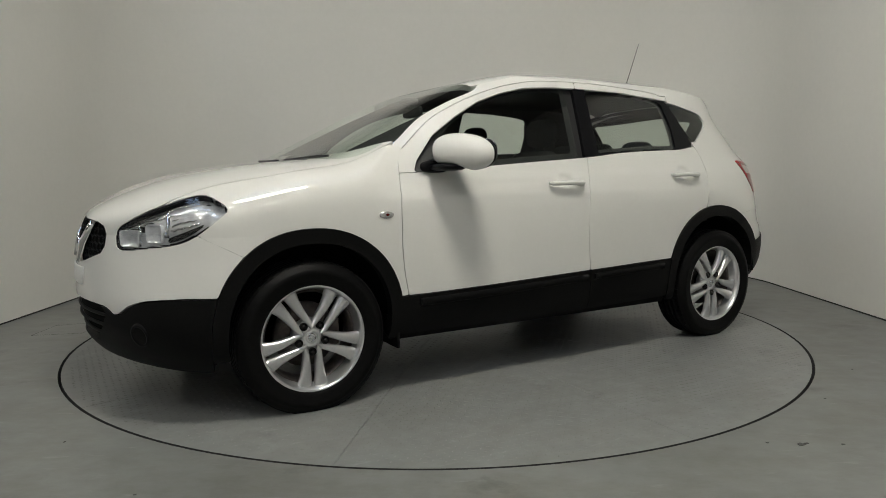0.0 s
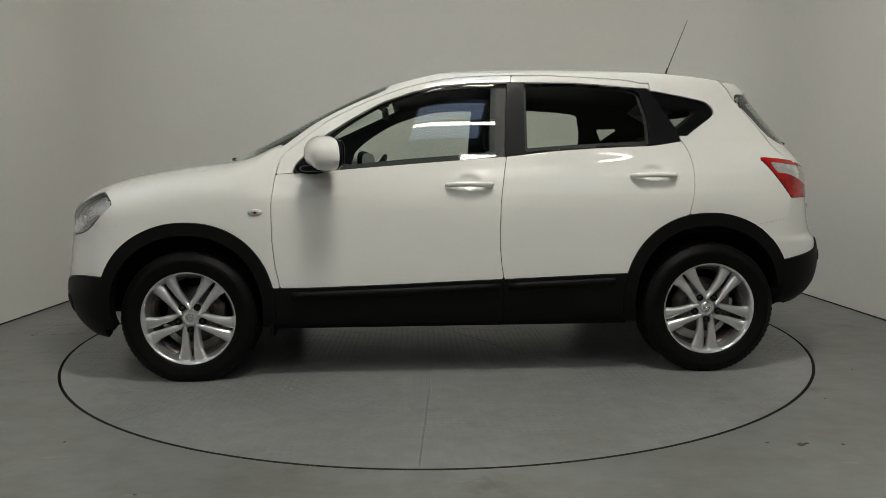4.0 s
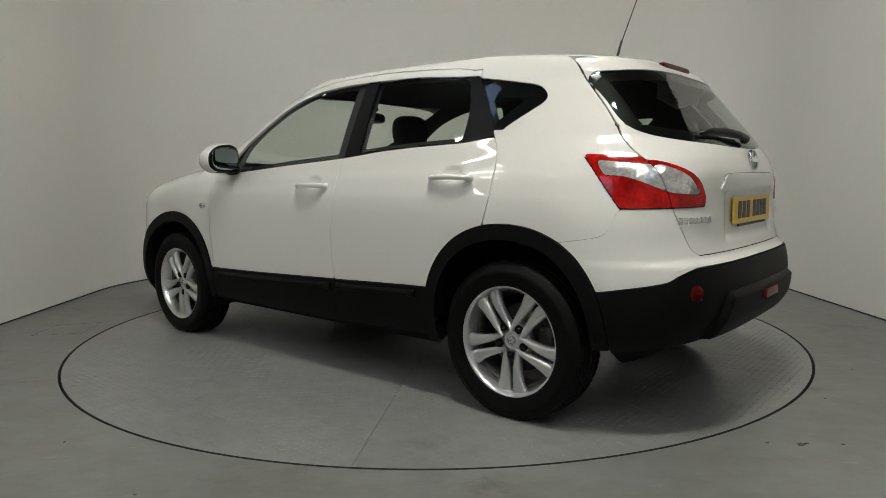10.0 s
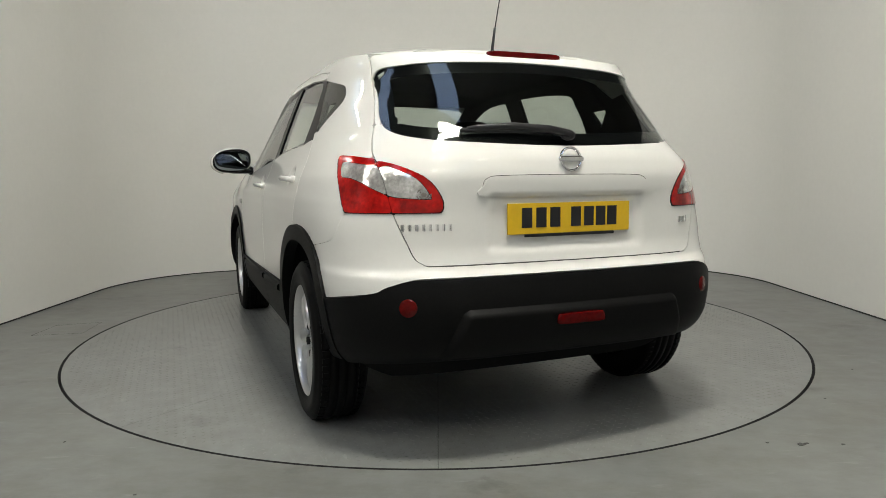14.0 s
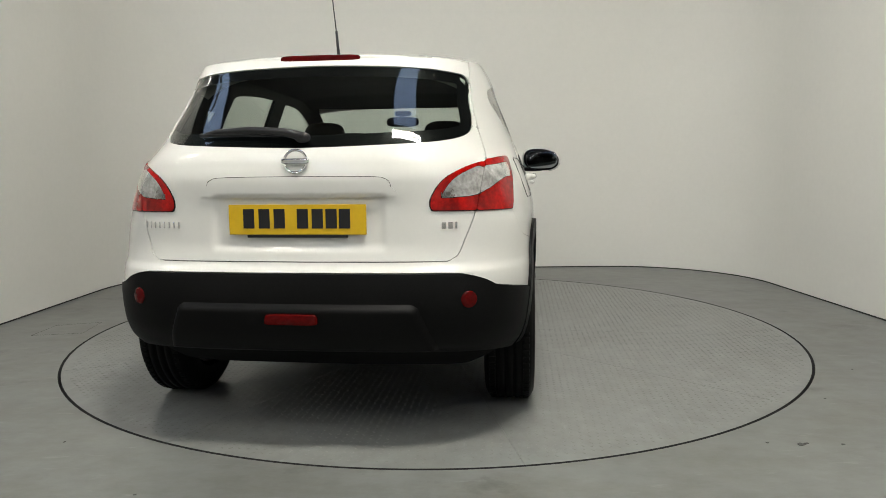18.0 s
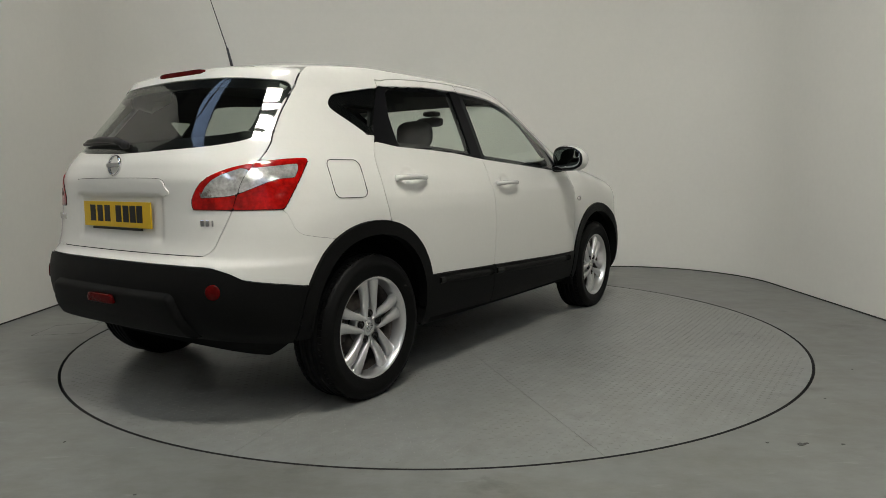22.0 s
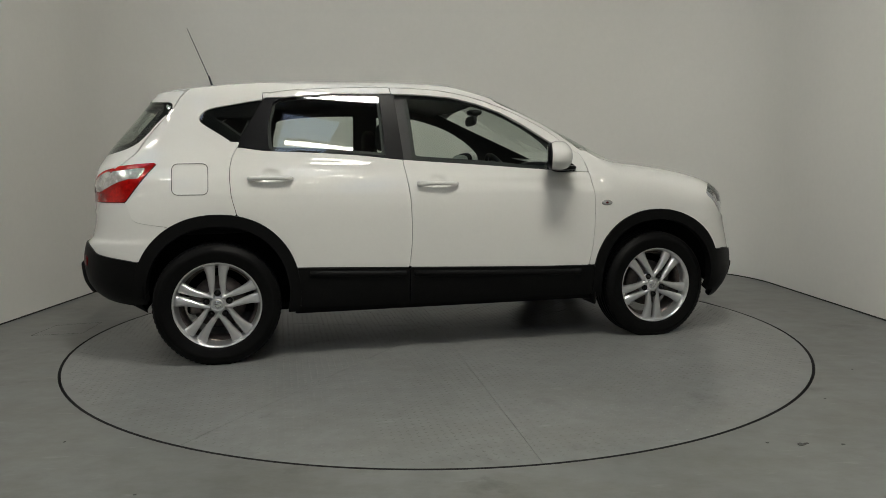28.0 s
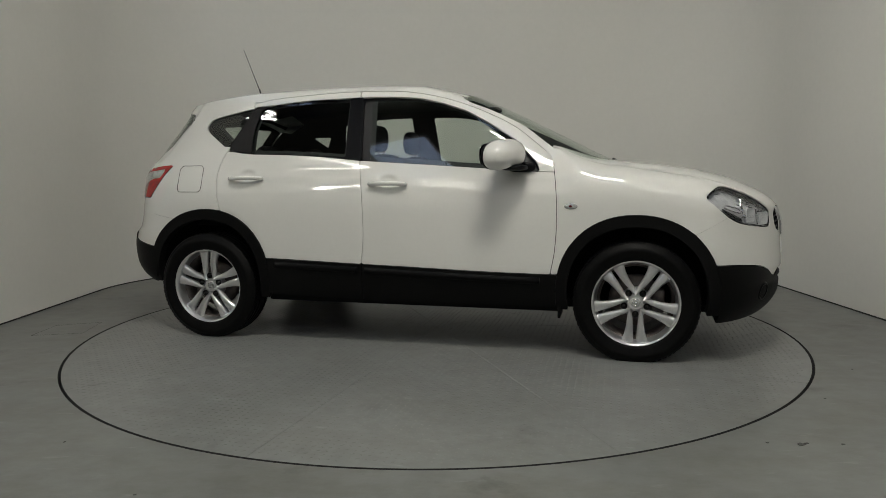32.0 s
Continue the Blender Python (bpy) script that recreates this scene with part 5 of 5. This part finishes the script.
# Added band over the plates' sides: the gap's shade as near-black colour.
mesh_object("edge_shade_band", *lathe([(RING - 0.0068, -0.0008), (RING - 0.0060, -0.0012), (RING - 0.0060, -0.03)], 160, "z"), GROOVE, turntable, "black edge of the turntable")
# studs: short bars, laid crosswise by turns
v_, f_ = [], []
step_ = 0.034
m_ = int(RING / step_) + 1
for i in range(-m_, m_ + 1):
    for j in range(-m_, m_ + 1):
        x, y = i * step_, j * step_
        r = math.hypot(x, y)
        if r > RING - 0.05:
            continue
        a = math.radians(45 if (i + j) % 2 else -45)
        c, s = math.cos(a), math.sin(a)
        b = len(v_)
        for px, py, pz in ((-0.011, 0, 0.0), (0, -0.0042, 0.0), (0.011, 0, 0.0), (0, 0.0042, 0.0), (-0.006, 0, 0.0011), (0.006, 0, 0.0011)):
            v_.append((x + px * c - py * s, y + px * s + py * c, pz))
        f_ += [(b, b + 1, b + 5, b + 4), (b + 1, b + 2, b + 5), (b + 2, b + 3, b + 4, b + 5), (b + 3, b, b + 4)]
tagged(mesh_object("deck_studs", v_, f_, STUD, turntable, smooth=False), kind="stuff")

# ---- roof, skylights and tube lamps (overhead, all but the two added fill skylights seen in the paint and the glass) ----
bars_ = bmesh.new()
def slab(x0, x1, y0, y1):
    box(x0, x1, y0, y1, CEIL, CEIL + 0.08, 0, bars_)


xs_cuts = sorted({-12.1, 7.1} | {q for sx, sy, sw, sl in SKYLIGHTS for q in (sx - sw / 2, sx + sw / 2)})
ys_cuts = sorted({-11.1, 5.1} | {q for sx, sy, sw, sl in SKYLIGHTS for q in (sy - sl / 2, sy + sl / 2)})
for xa, xb in zip(xs_cuts, xs_cuts[1:]):
    for ya, yb in zip(ys_cuts, ys_cuts[1:]):
        xm, ym = (xa + xb) / 2, (ya + yb) / 2
        if not any(abs(xm - sx) < sw / 2 and abs(ym - sy) < sl / 2 for sx, sy, sw, sl in SKYLIGHTS):
            slab(xa, xb, ya, yb)
tagged(part("ceiling", bars_, CEILING), "grey sheet roof with skylight openings", "ceiling", kind="structure")
for y_ in (-6.2, -3.2, -0.2, 2.2):
    tagged(part("roof_beam", box(-12.0, 7.0, y_ - 0.06, y_ + 0.06, CEIL - 0.26, CEIL - 0.06, 0.01), BEAM), "dark steel roof beam", "beam", group="roof beams", kind="structure")


def tube_light(half, strength, label, group):
    t = new("tube_light")
    part("housing", box(-0.64, 0.64, -half - 0.02, half + 0.02, 0.03, 0.09, 0.008), LAMPBODY, t)
    lit = glow("diffuser_glow", (1.0, 0.962, 0.855), strength)
    arc = [(half * math.cos(a), 0.03 + 0.66 * half * math.sin(a)) for a in np.linspace(math.pi, 2 * math.pi, 13)]
    v = [(x, y, z) for x in (-0.62, 0.62) for y, z in arc]
    mesh_object("diffuser", v, [(k, k + 1, k + 14, k + 13) for k in range(12)] + [tuple(range(13)), tuple(range(25, 12, -1))], lit, t, "lit white trough diffuser")
    mesh_object("hanger", *joined(*[tube([(x, 0, 0.08), (x, 0, CEIL - LAMP_Z)], 0.004, 6) for x in (-0.5, 0.5)]), LAMPBODY, t)
    return tagged(t, label, "lamp", group=group)


for places_, half_, strength_, label_, group_ in ((BOOTH, 0.13, 156.0, "bright white batten lamp hung over the turntable's front", "booth lamps"), (TUBES, 0.05, 108.0, "narrow white batten lamp, lit, hung from the hall's roof", "batten lamps")):
    lamp0 = tube_light(half_, strength_, label_, group_)
    for k, (tx, ty, turn_) in enumerate(places_):
        at_ = pose(tx, ty, LAMP_Z, 0, 0, turn_)
        if k:
            copy_thing(lamp0, at_)
        else:
            lamp0.matrix_basis = at_


def motions():
    """Car and turntable turn together, evenly, clockwise from above."""
    rows = [(float(t), pose(0, 0, 0, 0, 0, 209.6576 - 7.0252 * t)) for t in range(33)]
    walk(car, rows)
    walk(turntable, rows)


motions()
